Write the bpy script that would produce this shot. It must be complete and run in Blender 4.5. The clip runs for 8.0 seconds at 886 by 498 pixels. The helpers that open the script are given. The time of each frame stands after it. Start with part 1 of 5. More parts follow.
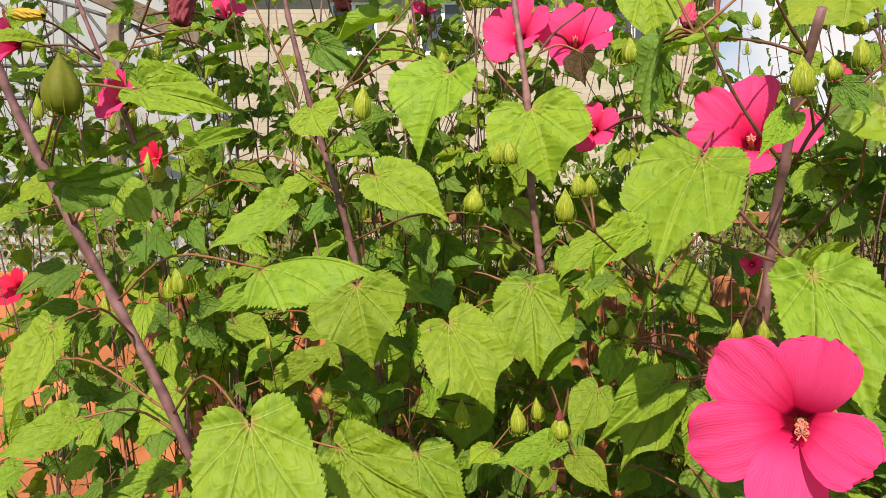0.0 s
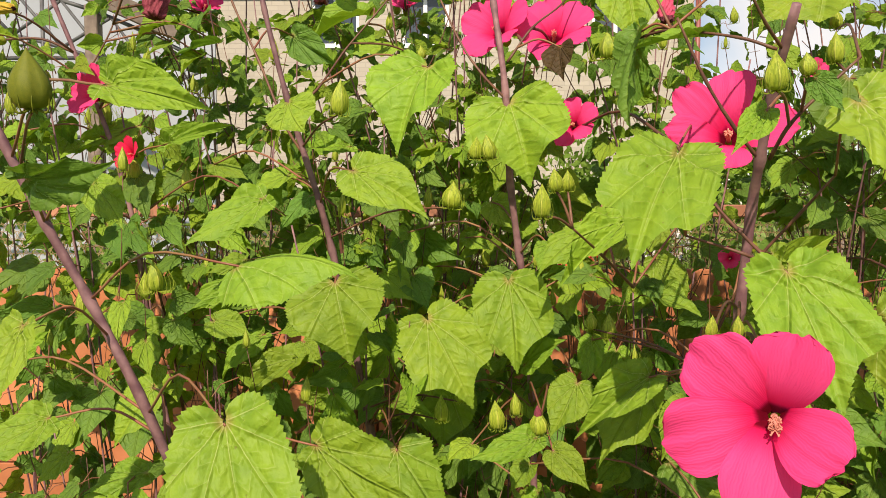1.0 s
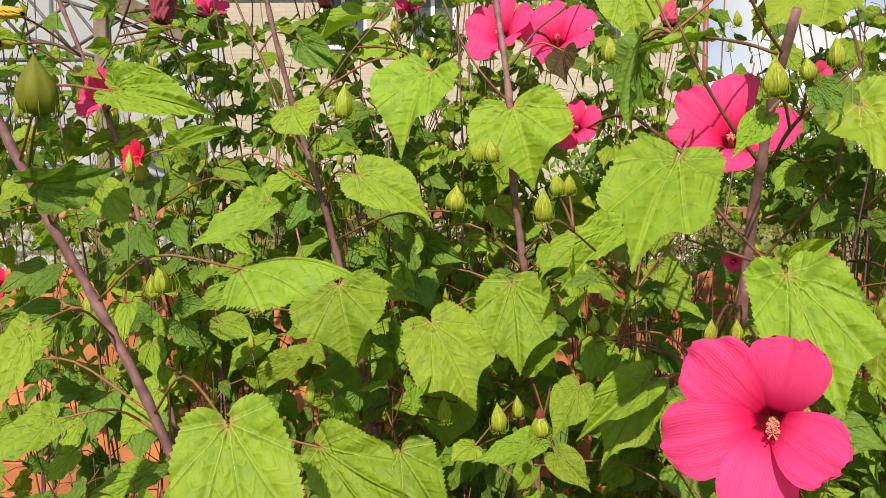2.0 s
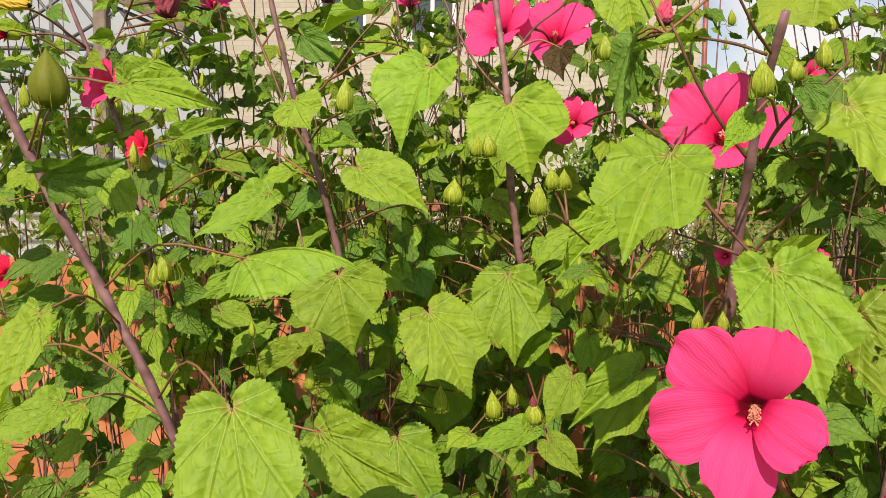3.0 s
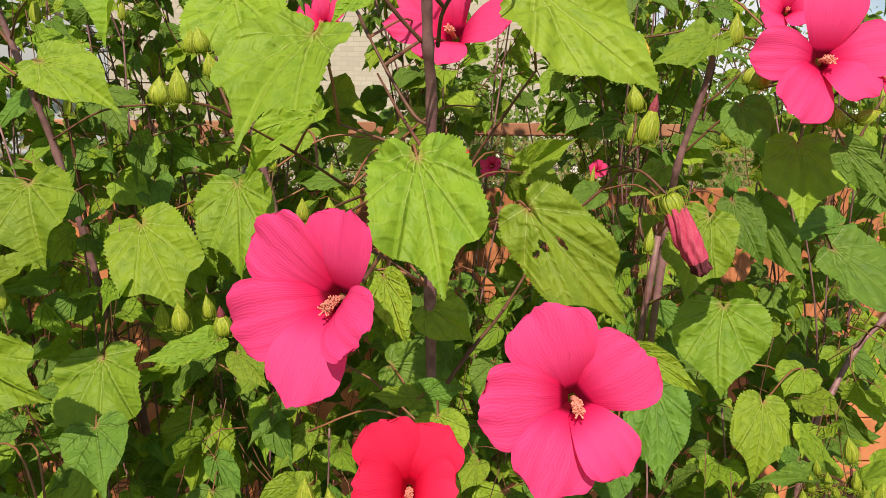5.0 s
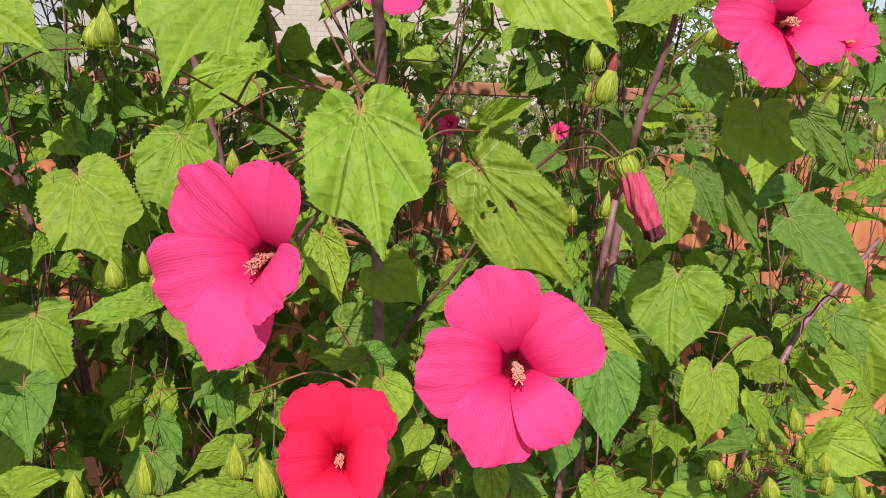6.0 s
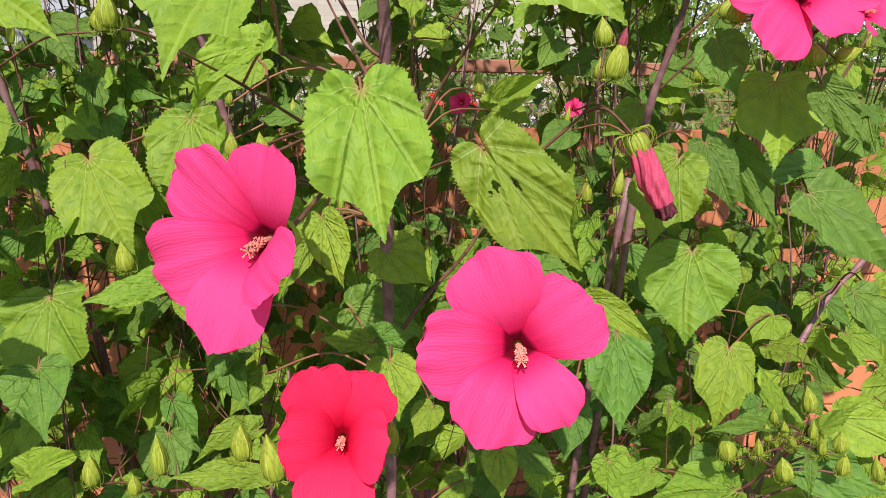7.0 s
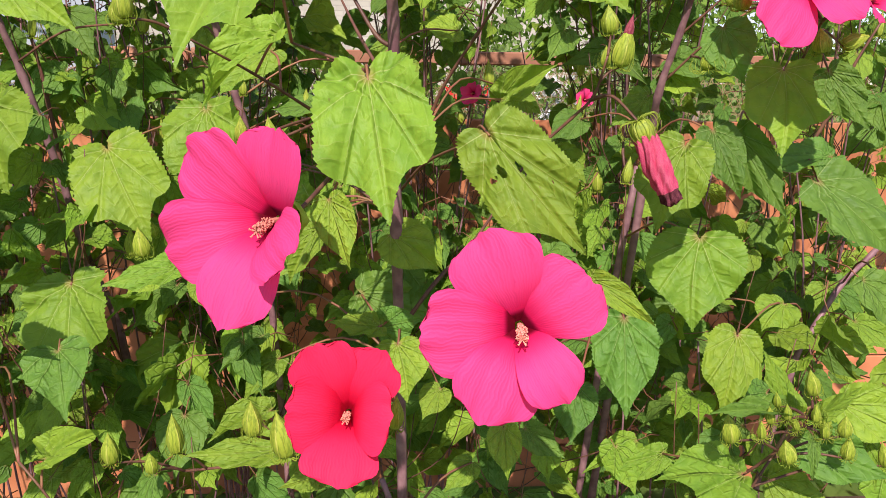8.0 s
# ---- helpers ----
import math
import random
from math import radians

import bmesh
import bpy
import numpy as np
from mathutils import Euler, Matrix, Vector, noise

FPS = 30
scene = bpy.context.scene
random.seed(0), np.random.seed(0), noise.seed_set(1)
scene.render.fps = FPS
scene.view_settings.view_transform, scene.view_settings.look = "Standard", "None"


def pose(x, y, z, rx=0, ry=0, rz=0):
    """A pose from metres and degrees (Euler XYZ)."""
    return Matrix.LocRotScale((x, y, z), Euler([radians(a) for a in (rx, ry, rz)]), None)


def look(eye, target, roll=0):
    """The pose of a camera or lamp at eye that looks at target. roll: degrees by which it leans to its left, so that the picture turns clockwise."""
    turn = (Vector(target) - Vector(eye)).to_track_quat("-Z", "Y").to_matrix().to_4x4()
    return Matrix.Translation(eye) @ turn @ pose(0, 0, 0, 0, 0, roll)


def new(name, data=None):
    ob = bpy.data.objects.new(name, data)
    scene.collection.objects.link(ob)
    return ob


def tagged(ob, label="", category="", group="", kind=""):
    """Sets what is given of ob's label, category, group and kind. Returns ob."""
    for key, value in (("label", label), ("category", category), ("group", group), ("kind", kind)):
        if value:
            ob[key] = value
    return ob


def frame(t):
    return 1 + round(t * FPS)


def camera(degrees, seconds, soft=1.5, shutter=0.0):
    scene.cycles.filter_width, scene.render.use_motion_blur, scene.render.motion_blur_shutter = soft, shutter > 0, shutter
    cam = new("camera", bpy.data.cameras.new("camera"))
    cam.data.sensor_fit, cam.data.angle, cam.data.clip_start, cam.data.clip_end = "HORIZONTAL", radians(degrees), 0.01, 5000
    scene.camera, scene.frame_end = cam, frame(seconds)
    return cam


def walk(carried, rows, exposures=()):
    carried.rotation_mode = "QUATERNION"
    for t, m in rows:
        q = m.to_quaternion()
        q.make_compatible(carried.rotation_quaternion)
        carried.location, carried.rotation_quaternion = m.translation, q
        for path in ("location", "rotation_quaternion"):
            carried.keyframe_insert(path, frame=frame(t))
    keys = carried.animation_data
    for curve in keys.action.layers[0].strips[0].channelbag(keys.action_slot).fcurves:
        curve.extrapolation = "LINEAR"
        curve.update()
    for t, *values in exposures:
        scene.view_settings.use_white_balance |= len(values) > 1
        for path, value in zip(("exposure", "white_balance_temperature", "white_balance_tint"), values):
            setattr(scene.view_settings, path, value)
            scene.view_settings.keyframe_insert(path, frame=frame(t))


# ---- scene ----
cam = camera(60.75, 8.0, soft=0.3)
# seconds, eye, yaw, pitch, roll
ROWS = [
    (0.0, 0.0000, 0.0000, 1.5000, 1.96, -3.03, 0.18),
    (0.5, -0.0032, -0.0029, 1.4998, 2.28, -3.21, -0.07),
    (1.0, 0.0077, 0.0045, 1.5039, 0.74, -3.57, 0.01),
    (1.5, 0.0189, 0.0127, 1.5051, 1.11, -3.46, 0.08),
    (2.8, 0.0034, -0.0319, 1.5098, 1.40, -3.82, 0.08),
    (3.0, 0.0142, -0.0282, 1.5072, 1.10, -4.03, 0.62),
    (3.5, 0.0886, -0.0094, 1.5025, 0.35, -5.05, 0.33),
    (4.0, 0.1892, 0.0115, 1.4922, 0.14, -5.36, -0.10),
    (4.5, 0.2534, 0.0326, 1.4701, -1.67, -7.84, 0.00),
    (5.0, 0.3161, 0.0266, 1.4548, -4.61, -8.55, 0.38),
    (5.2, 0.3362, 0.0277, 1.4558, -5.33, -8.74, 0.73),
    (6.3, 0.3506, 0.0592, 1.4380, -7.21, -11.90, 2.15),
    (6.5, 0.3680, 0.0558, 1.4320, -5.64, -11.93, 0.96),
    (7.0, 0.3641, 0.0589, 1.4493, -5.22, -13.04, 1.09),
    (7.5, 0.3920, 0.0473, 1.4376, -3.80, -12.75, 1.02),
    (8.0, 0.3761, 0.0386, 1.4416, -3.76, -13.39, 0.78),
]
walk(cam, [(t, pose(x, y, z, 0, 0, yaw) @ pose(0, 0, 0, 90 + pitch, 0, 0) @ pose(0, 0, 0, 0, 0, roll)) for t, x, y, z, yaw, pitch, roll in ROWS],
     exposures=[(0.0, 0.05, 7700, 13), (3.0, 0.03, 7700, 12), (5.2, -0.09, 7600, 11), (6.3, 0.02, 6450, 18), (8.0, 0.16, 6450, 18)])

# ---- light ----
SUN_WAY = Vector((0.14, 0.80, -0.72)).normalized()
sun = new("sun", bpy.data.lights.new("sun", "SUN"))
sun.data.energy, sun.data.angle, sun.data.color = 5.5, radians(0.6), (1.0, 0.955, 0.87)
sun.matrix_world = look((-2, -8, 9), Vector((-2, -8, 9)) + SUN_WAY)

world = bpy.data.worlds.new("sky")
scene.world = world
world.use_nodes = True
wn, wl = world.node_tree.nodes, world.node_tree.links
sky = wn.new("ShaderNodeTexSky")
sky.sky_type, sky.sun_disc = "NISHITA", False
sky.dust_density, sky.ozone_density = 0.25, 3.0
sky.sun_elevation, sky.sun_rotation = math.asin(-SUN_WAY.z), math.atan2(-SUN_WAY.x, -SUN_WAY.y)
cloud_at = wn.new("ShaderNodeTexCoord")
clouds = wn.new("ShaderNodeTexNoise")
clouds.inputs["Scale"].default_value, clouds.inputs["Detail"].default_value = 3.2, 6
shape = wn.new("ShaderNodeValToRGB")
shape.color_ramp.elements[0].position, shape.color_ramp.elements[1].position = 0.48, 0.66
white = wn.new("ShaderNodeMixRGB")
white.inputs[2].default_value = (6.9, 7.4, 8.3, 1)
wl.new(cloud_at.outputs["Generated"], clouds.inputs["Vector"])
wl.new(clouds.outputs["Fac"], shape.inputs["Fac"])
wl.new(shape.outputs["Color"], white.inputs[0])
wl.new(sky.outputs["Color"], white.inputs[1])
wl.new(white.outputs["Color"], wn["Background"].inputs["Color"])
wn["Background"].inputs["Strength"].default_value = 0.125


# ---- materials ----
class Nodes:
    """A material's node tree, built in short calls."""

    def __init__(self, name):
        self.mat = bpy.data.materials.new(name)
        self.mat.use_nodes = True
        self.tree = self.mat.node_tree
        self.bsdf = self.tree.nodes["Principled BSDF"]
        self.out = self.tree.nodes["Material Output"]

    def add(self, kind, **inputs):
        node = self.tree.nodes.new("ShaderNode" + kind)
        for key, value in inputs.items():
            self.put(node.inputs[key.replace("_", " ")], value)
        return node

    def put(self, socket, value):
        if isinstance(value, bpy.types.NodeSocket):
            self.tree.links.new(value, socket)
        else:
            socket.default_value = value

    def math(self, op, a, b=0.0, c=None):
        node = self.tree.nodes.new("ShaderNodeMath")
        node.operation = op
        self.put(node.inputs[0], a)
        self.put(node.inputs[1], b)
        if c is not None:
            self.put(node.inputs[2], c)
        return node.outputs[0]

    def mix(self, fac, a, b, blend="MIX"):
        node = self.tree.nodes.new("ShaderNodeMixRGB")
        node.blend_type = blend
        self.put(node.inputs[0], fac)
        self.put(node.inputs[1], a if isinstance(a, bpy.types.NodeSocket) else (*a, 1))
        self.put(node.inputs[2], b if isinstance(b, bpy.types.NodeSocket) else (*b, 1))
        return node.outputs[0]

    def ramp(self, fac, low, high):
        node = self.tree.nodes.new("ShaderNodeMapRange")
        node.interpolation_type = "SMOOTHSTEP"
        self.put(node.inputs[0], fac)
        node.inputs[1].default_value, node.inputs[2].default_value = low, high
        return node.outputs[0]

    def noise(self, scale, detail=3.0, where=None):
        node = self.add("TexNoise", Scale=scale, Detail=detail)
        if where is not None:
            self.put(node.inputs["Vector"], where)
        return node.outputs["Fac"]

    def object_space(self):
        return self.add("TexCoord").outputs["Object"]

    def uv(self):
        node = self.tree.nodes.new("ShaderNodeSeparateXYZ")
        self.put(node.inputs[0], self.add("UVMap").outputs[0])
        return node.outputs[0], node.outputs[1]

    def chance(self):
        return self.add("ObjectInfo").outputs["Random"]

    def bump(self, height, strength, distance=0.002):
        node = self.add("Bump", Height=height, Strength=strength, Distance=distance)
        self.put(self.bsdf.inputs["Normal"], node.outputs[0])
        return node.outputs[0]

    def done(self, color, rough=0.6, spec=0.4, thin=None, thin_share=0.25):
        self.put(self.bsdf.inputs["Base Color"], color if isinstance(color, bpy.types.NodeSocket) else (*color, 1))
        self.put(self.bsdf.inputs["Roughness"], rough)
        self.put(self.bsdf.inputs["Specular IOR Level"], spec)
        if thin is not None:
            glow = self.add("BsdfTranslucent")
            self.put(glow.inputs["Color"], thin)
            both = self.add("MixShader", Fac=thin_share)
            self.put(both.inputs[1], self.bsdf.outputs[0])
            self.put(both.inputs[2], glow.outputs[0])
            self.put(self.out.inputs["Surface"], both.outputs[0])
        return self.mat


def leaf_material(name, light, deep, vein, thin):
    n = Nodes(name)
    u, v = n.uv()
    x = n.math("SUBTRACT", u, 0.5)
    side = n.math("ABSOLUTE", x)
    up = n.math("ADD", v, 0.03)
    angle = n.math("ARCTAN2", side, up)
    reach = n.math("SQRT", n.math("ADD", n.math("MULTIPLY", side, side), n.math("MULTIPLY", up, up)))
    nearest = n.math("MINIMUM", n.math("ABSOLUTE", angle), n.math("MINIMUM", n.math("ABSOLUTE", n.math("SUBTRACT", angle, 0.47)), n.math("MINIMUM", n.math("ABSOLUTE", n.math("SUBTRACT", angle, 1.0)), n.math("ABSOLUTE", n.math("SUBTRACT", angle, 1.65)))))
    off = n.math("MULTIPLY", nearest, reach)
    main = n.math("SUBTRACT", 1.0, n.ramp(n.math("DIVIDE", off, n.math("SUBTRACT", 1.08, reach)), 0.0012, 0.0058))
    where = n.add("UVMap").outputs[0]
    blotch = n.noise(5.0, 4.0, where)
    # side veins leave the main ones at a slant
    slant = n.math("SUBTRACT", reach, n.math("MULTIPLY", off, 0.9))
    beat = n.math("ABSOLUTE", n.math("SUBTRACT", n.math("FRACT", n.math("ADD", n.math("MULTIPLY", slant, 8.0), n.math("MULTIPLY", blotch, 0.9))), 0.5))
    side_vein = n.math("SUBTRACT", 1.0, n.ramp(beat, 0.004, 0.026))
    fine = n.noise(26.0, 3.0, where)
    body = n.mix(n.ramp(blotch, 0.25, 0.8), light, deep)
    shift = n.add("HueSaturation", Color=body)
    n.put(shift.inputs["Value"], n.math("ADD", 0.82, n.math("MULTIPLY", n.chance(), 0.36)))
    n.put(shift.inputs["Hue"], n.math("ADD", 0.488, n.math("MULTIPLY", n.math("FRACT", n.math("MULTIPLY", n.chance(), 7.3)), 0.022)))
    color = n.mix(n.math("MULTIPLY", main, n.math("SUBTRACT", 0.80, n.math("MULTIPLY", reach, 0.45))), shift.outputs[0], vein)
    color = n.mix(n.math("MULTIPLY", side_vein, 0.30), color, vein)
    # reddish spot where the stalk meets the blade
    color = n.mix(n.math("MULTIPLY", n.math("SUBTRACT", 1.0, n.ramp(reach, 0.03, 0.10)), 0.45), color, (0.36, 0.16, 0.08))
    # small brown spots of wear
    spots = n.ramp(n.noise(17.0, 2.0, n.object_space()), 0.72, 0.76)
    color = n.mix(n.math("MULTIPLY", spots, 0.55), color, (0.16, 0.12, 0.03))
    swell = n.math("ADD", n.math("MULTIPLY", n.ramp(beat, 0.0, 0.3), 0.32), n.math("MULTIPLY", n.ramp(off, 0.0, 0.030), 0.8))
    n.bump(n.math("ADD", swell, n.math("MULTIPLY", fine, 0.45)), 0.78, 0.0036)
    return n.done(color, rough=0.55, spec=0.30, thin=n.mix(0.6, color, thin), thin_share=0.32)


LEAF = leaf_material("leaf_green", (0.268, 0.405, 0.036), (0.172, 0.298, 0.030), (0.44, 0.50, 0.16), (0.34, 0.52, 0.024))
# darker copy of the leaf green: deeper leaves, and shade put into the colour
LEAF_DEEP_SHADED = leaf_material("leaf_deep_shaded_green", (0.142, 0.265, 0.036), (0.092, 0.190, 0.030), (0.32, 0.41, 0.13), (0.22, 0.42, 0.018))


def petal_material(name, tone, throat, thin):
    n = Nodes(name)
    u, v = n.uv()
    s = n.math("MULTIPLY", n.math("SUBTRACT", u, 0.5), 2.0)
    wobble = n.noise(4.0, 4.0, n.add("UVMap").outputs[0])
    lines = n.math("SINE", n.math("ADD", n.math("MULTIPLY", s, 75.0), n.math("MULTIPLY", wobble, 26.0)))
    rib = n.ramp(lines, 0.62, 1.0)
    shade = n.mix(n.math("MULTIPLY", n.math("MULTIPLY", rib, n.ramp(n.noise(7.0, 3.0, n.object_space()), 0.30, 0.65)), 0.38), tone, (tone[0] * 0.72, tone[1] * 0.30, tone[2] * 0.55))
    patch = n.mix(n.math("MULTIPLY", n.noise(3.0, 3.0, n.object_space()), 0.3), shade, tuple(c * 0.8 for c in tone))
    color = n.mix(n.math("SUBTRACT", 1.0, n.ramp(v, 0.06, 0.48)), patch, (tone[0] * 0.75, tone[1] * 0.15, tone[2] * 0.4))
    color = n.mix(n.math("SUBTRACT", 1.0, n.ramp(v, 0.07, 0.14)), color, throat)
    n.bump(n.math("ADD", lines, n.math("MULTIPLY", wobble, 3.0)), 0.16, 0.0012)
    return n.done(color, rough=0.62, spec=0.15, thin=n.mix(0.5, color, thin), thin_share=0.32)


PINK = petal_material("petal_pink", (0.98, 0.070, 0.262), (0.14, 0.001, 0.012), (0.95, 0.03, 0.20))
RED = petal_material("petal_red", (0.94, 0.030, 0.110), (0.42, 0.003, 0.020), (0.95, 0.02, 0.08))


def plain(name, a, b, scale, rough=0.6, spec=0.3, bump=0.3, thin=None):
    n = Nodes(name)
    grain = n.noise(scale, 5.0, n.object_space())
    broad = n.noise(scale * 0.13, 3.0, n.object_space())
    color = n.mix(n.ramp(n.math("ADD", n.math("MULTIPLY", grain, 0.6), n.math("MULTIPLY", broad, 0.4)), 0.35, 0.66), a, b)
    value = n.add("HueSaturation", Color=color)
    n.put(value.inputs["Value"], n.math("ADD", 0.8, n.math("MULTIPLY", n.chance(), 0.4)))
    n.bump(grain, bump, 0.002)
    return n.done(value.outputs[0], rough, spec, thin=None if thin is None else n.mix(1.0, thin, thin))


BARK = plain("stem_purple", (0.150, 0.066, 0.078), (0.300, 0.158, 0.165), 60, 0.5, 0.4)
TWIG = plain("twig_red", (0.100, 0.038, 0.030), (0.185, 0.085, 0.048), 70, 0.5, 0.35)
PETIOLE = plain("petiole_red_green", (0.235, 0.075, 0.050), (0.250, 0.135, 0.058), 40, 0.5, 0.35)
BUD = plain("bud_green", (0.260, 0.350, 0.030), (0.420, 0.480, 0.060), 110, 0.55, 0.3, 0.4, (0.42, 0.52, 0.03))


def bud_material():
    """Pale green sepals with yellow ribs and darker furrows."""
    n = Nodes("bud_sepals")
    place = n.tree.nodes.new("ShaderNodeSeparateXYZ")
    n.put(place.inputs[0], n.object_space())
    around = n.math("ARCTAN2", place.outputs[1], place.outputs[0])
    ribs = n.ramp(n.math("ABSOLUTE", n.math("SINE", n.math("MULTIPLY", around, 2.5))), 0.02, 0.40)
    mottle = n.noise(9.0, 4.0, n.object_space())
    drawn = n.add("Mapping", Vector=n.object_space())
    drawn.inputs["Scale"].default_value = (1.0, 1.0, 0.10)
    streak = n.ramp(n.noise(11.0, 3.0, drawn.outputs[0]), 0.40, 0.62)
    body = n.mix(ribs, (0.560, 0.560, 0.110), (0.380, 0.450, 0.045))
    color = n.mix(n.math("MULTIPLY", streak, 0.75), body, (0.175, 0.250, 0.024))
    color = n.mix(n.math("MULTIPLY", n.ramp(mottle, 0.5, 0.75), 0.5), color, (0.50, 0.50, 0.07))
    n.bump(n.math("ADD", n.math("MULTIPLY", ribs, -0.6), n.math("MULTIPLY", mottle, 0.4)), 0.5, 0.003)
    return n.done(color, 0.55, 0.3, thin=n.mix(0.5, color, (0.4, 0.5, 0.03)), thin_share=0.2)


BUD_SEPALS = bud_material()
BUD_OLIVE = plain("bud_olive", (0.130, 0.155, 0.016), (0.200, 0.205, 0.020), 90, 0.55, 0.3, 0.25, (0.2, 0.24, 0.02))
ANTHER = plain("anther_cream", (0.72, 0.20, 0.17), (0.80, 0.40, 0.28), 400, 0.8, 0.1)
WILT = {"pink": plain("wilted_pink", (0.62, 0.055, 0.14), (0.76, 0.15, 0.24), 50, 0.7, 0.15, 0.6, (0.8, 0.1, 0.2)),
        "dark": plain("wilted_purple", (0.22, 0.035, 0.055), (0.42, 0.10, 0.13), 50, 0.8, 0.1, 0.6),
        "yellow": plain("wilted_yellow", (0.62, 0.36, 0.05), (0.78, 0.55, 0.12), 50, 0.8, 0.1, 0.6)}
WILT_END = plain("wilted_end_brown", (0.09, 0.02, 0.035), (0.22, 0.06, 0.07), 80, 0.85, 0.1, 0.8)
SOIL = plain("soil", (0.055, 0.038, 0.026), (0.120, 0.085, 0.058), 9, 0.95, 0.1, 1.0)
GRASS = plain("grass", (0.070, 0.120, 0.022), (0.130, 0.190, 0.040), 5, 0.9, 0.1, 1.0)
BOARD = plain("board_orange_stain", (0.41, 0.132, 0.053), (0.55, 0.205, 0.095), 11, 0.6, 0.3, 0.4)
RAIL = plain("rail_brown_stain", (0.33, 0.130, 0.075), (0.44, 0.200, 0.120), 14, 0.6, 0.3, 0.4)
NET = plain("net_plastic", (0.26, 0.16, 0.075), (0.34, 0.22, 0.11), 40, 0.5, 0.4)
IRON = plain("iron_grey_paint", (0.095, 0.095, 0.100), (0.150, 0.150, 0.155), 20, 0.5, 0.4)
TIMBER = plain("timber_grey_brown", (0.130, 0.095, 0.075), (0.230, 0.175, 0.140), 12, 0.7, 0.3)
SHEET = plain("sheet_white", (0.33, 0.35, 0.39), (0.44, 0.46, 0.50), 1.2, 0.4, 0.4, 0.1)
PIPE = plain("pipe_red_brown", (0.250, 0.070, 0.060), (0.330, 0.110, 0.090), 6, 0.45, 0.4, 0.1)
ROOF = plain("roof_brown", (0.160, 0.060, 0.050), (0.230, 0.090, 0.070), 6, 0.5, 0.4, 0.2)
FRAME = plain("frame_white", (0.76, 0.77, 0.78), (0.82, 0.83, 0.84), 8, 0.4, 0.4, 0.05)
LEAF_FAR = plain("far_leaf", (0.075, 0.145, 0.020), (0.160, 0.240, 0.035), 8, 0.7, 0.2, 0.3, (0.2, 0.34, 0.03))
LEAF_PALE = plain("pale_leaf", (0.170, 0.250, 0.070), (0.300, 0.380, 0.130), 8, 0.7, 0.2, 0.3, (0.34, 0.44, 0.10))
PETAL_FAR = plain("far_petal_red", (0.72, 0.030, 0.025), (0.80, 0.070, 0.050), 30, 0.7, 0.2, 0.2)
PETAL_WHITE = plain("far_petal_white", (0.75, 0.70, 0.66), (0.82, 0.80, 0.76), 30, 0.7, 0.2, 0.2)


def brick_material():
    n = Nodes("brick_white")
    turn = n.add("Mapping", Vector=n.object_space())
    turn.inputs["Rotation"].default_value = (radians(90), 0, 0)
    tex = n.add("TexBrick", Vector=turn.outputs[0], Scale=1.0)
    for key, value in (("Brick Width", 0.26), ("Row Height", 0.098), ("Mortar Size", 0.008), ("Bias", 0.0), ("Mortar Smooth", 0.3)):
        tex.inputs[key].default_value = value
    tex.inputs["Color1"].default_value = (0.50, 0.45, 0.38, 1)
    tex.inputs["Color2"].default_value = (0.42, 0.37, 0.31, 1)
    tex.inputs["Mortar"].default_value = (0.40, 0.36, 0.31, 1)
    stain = n.mix(n.math("MULTIPLY", n.noise(0.7, 5.0, n.object_space()), 0.4), tex.outputs["Color"], (0.36, 0.32, 0.27))
    n.bump(n.math("SUBTRACT", n.math("MULTIPLY", n.noise(30.0), 0.3), tex.outputs["Fac"]), 0.5, 0.006)
    return n.done(stain, 0.85, 0.2)


BRICK = brick_material()
glass = Nodes("window_glass")
glass.put(glass.bsdf.inputs["Metallic"], 0.0)
GLASS = glass.done((0.05, 0.065, 0.08), 0.06, 0.6)


# ---- mesh helpers ----
def mesh_of(name, verts, faces, material, uvs=None, smooth=True):
    me = bpy.data.meshes.new(name)
    me.from_pydata([tuple(v) for v in verts], [], faces)
    for m in material if isinstance(material, (list, tuple)) else [material]:
        me.materials.append(m)
    if uvs is not None:
        layer = me.uv_layers.new(name="UVMap")
        index = np.empty(len(me.loops), dtype=np.int32)
        me.loops.foreach_get("vertex_index", index)
        layer.data.foreach_set("uv", np.asarray(uvs, dtype=np.float32)[index].ravel())
    if smooth:
        me.polygons.foreach_set("use_smooth", [True] * len(me.polygons))
    me.update()
    return me


def under(parent, name, me, world_pose, label=""):
    """A mesh as a part of parent, at a pose in the world."""
    ob = new(name, me)
    ob.parent = parent
    ob.matrix_parent_inverse = PLACED[parent.name].inverted()
    ob.matrix_basis = world_pose
    PLACED[ob.name] = world_pose
    return tagged(ob, label)


PLACED = {}


def thing(name, at, label, category, group="", kind=""):
    ob = new(name)
    ob.empty_display_size = 0.1
    ob.matrix_basis = PLACED[ob.name] = Matrix.Translation(at)
    return tagged(ob, label, category, group, kind)


def thing_mesh(name, me, at, label, category, group="", kind=""):
    ob = new(name, me)
    ob.matrix_basis = PLACED[ob.name] = at
    return tagged(ob, label, category, group, kind)


def curve_through(points, step=4):
    """Catmull-Rom points through the given ones."""
    p = [Vector(q) for q in points]
    p = [p[0] * 2 - p[1]] + p + [p[-1] * 2 - p[-2]]
    made = []
    for i in range(1, len(p) - 2):
        for k in range(step):
            t = k / step
            made.append(0.5 * (2 * p[i] + (p[i + 1] - p[i - 1]) * t + (2 * p[i - 1] - 5 * p[i] + 4 * p[i + 1] - p[i + 2]) * t * t + (3 * p[i] - p[i - 1] - 3 * p[i + 1] + p[i + 2]) * t**3))
    return made + [p[-2]]


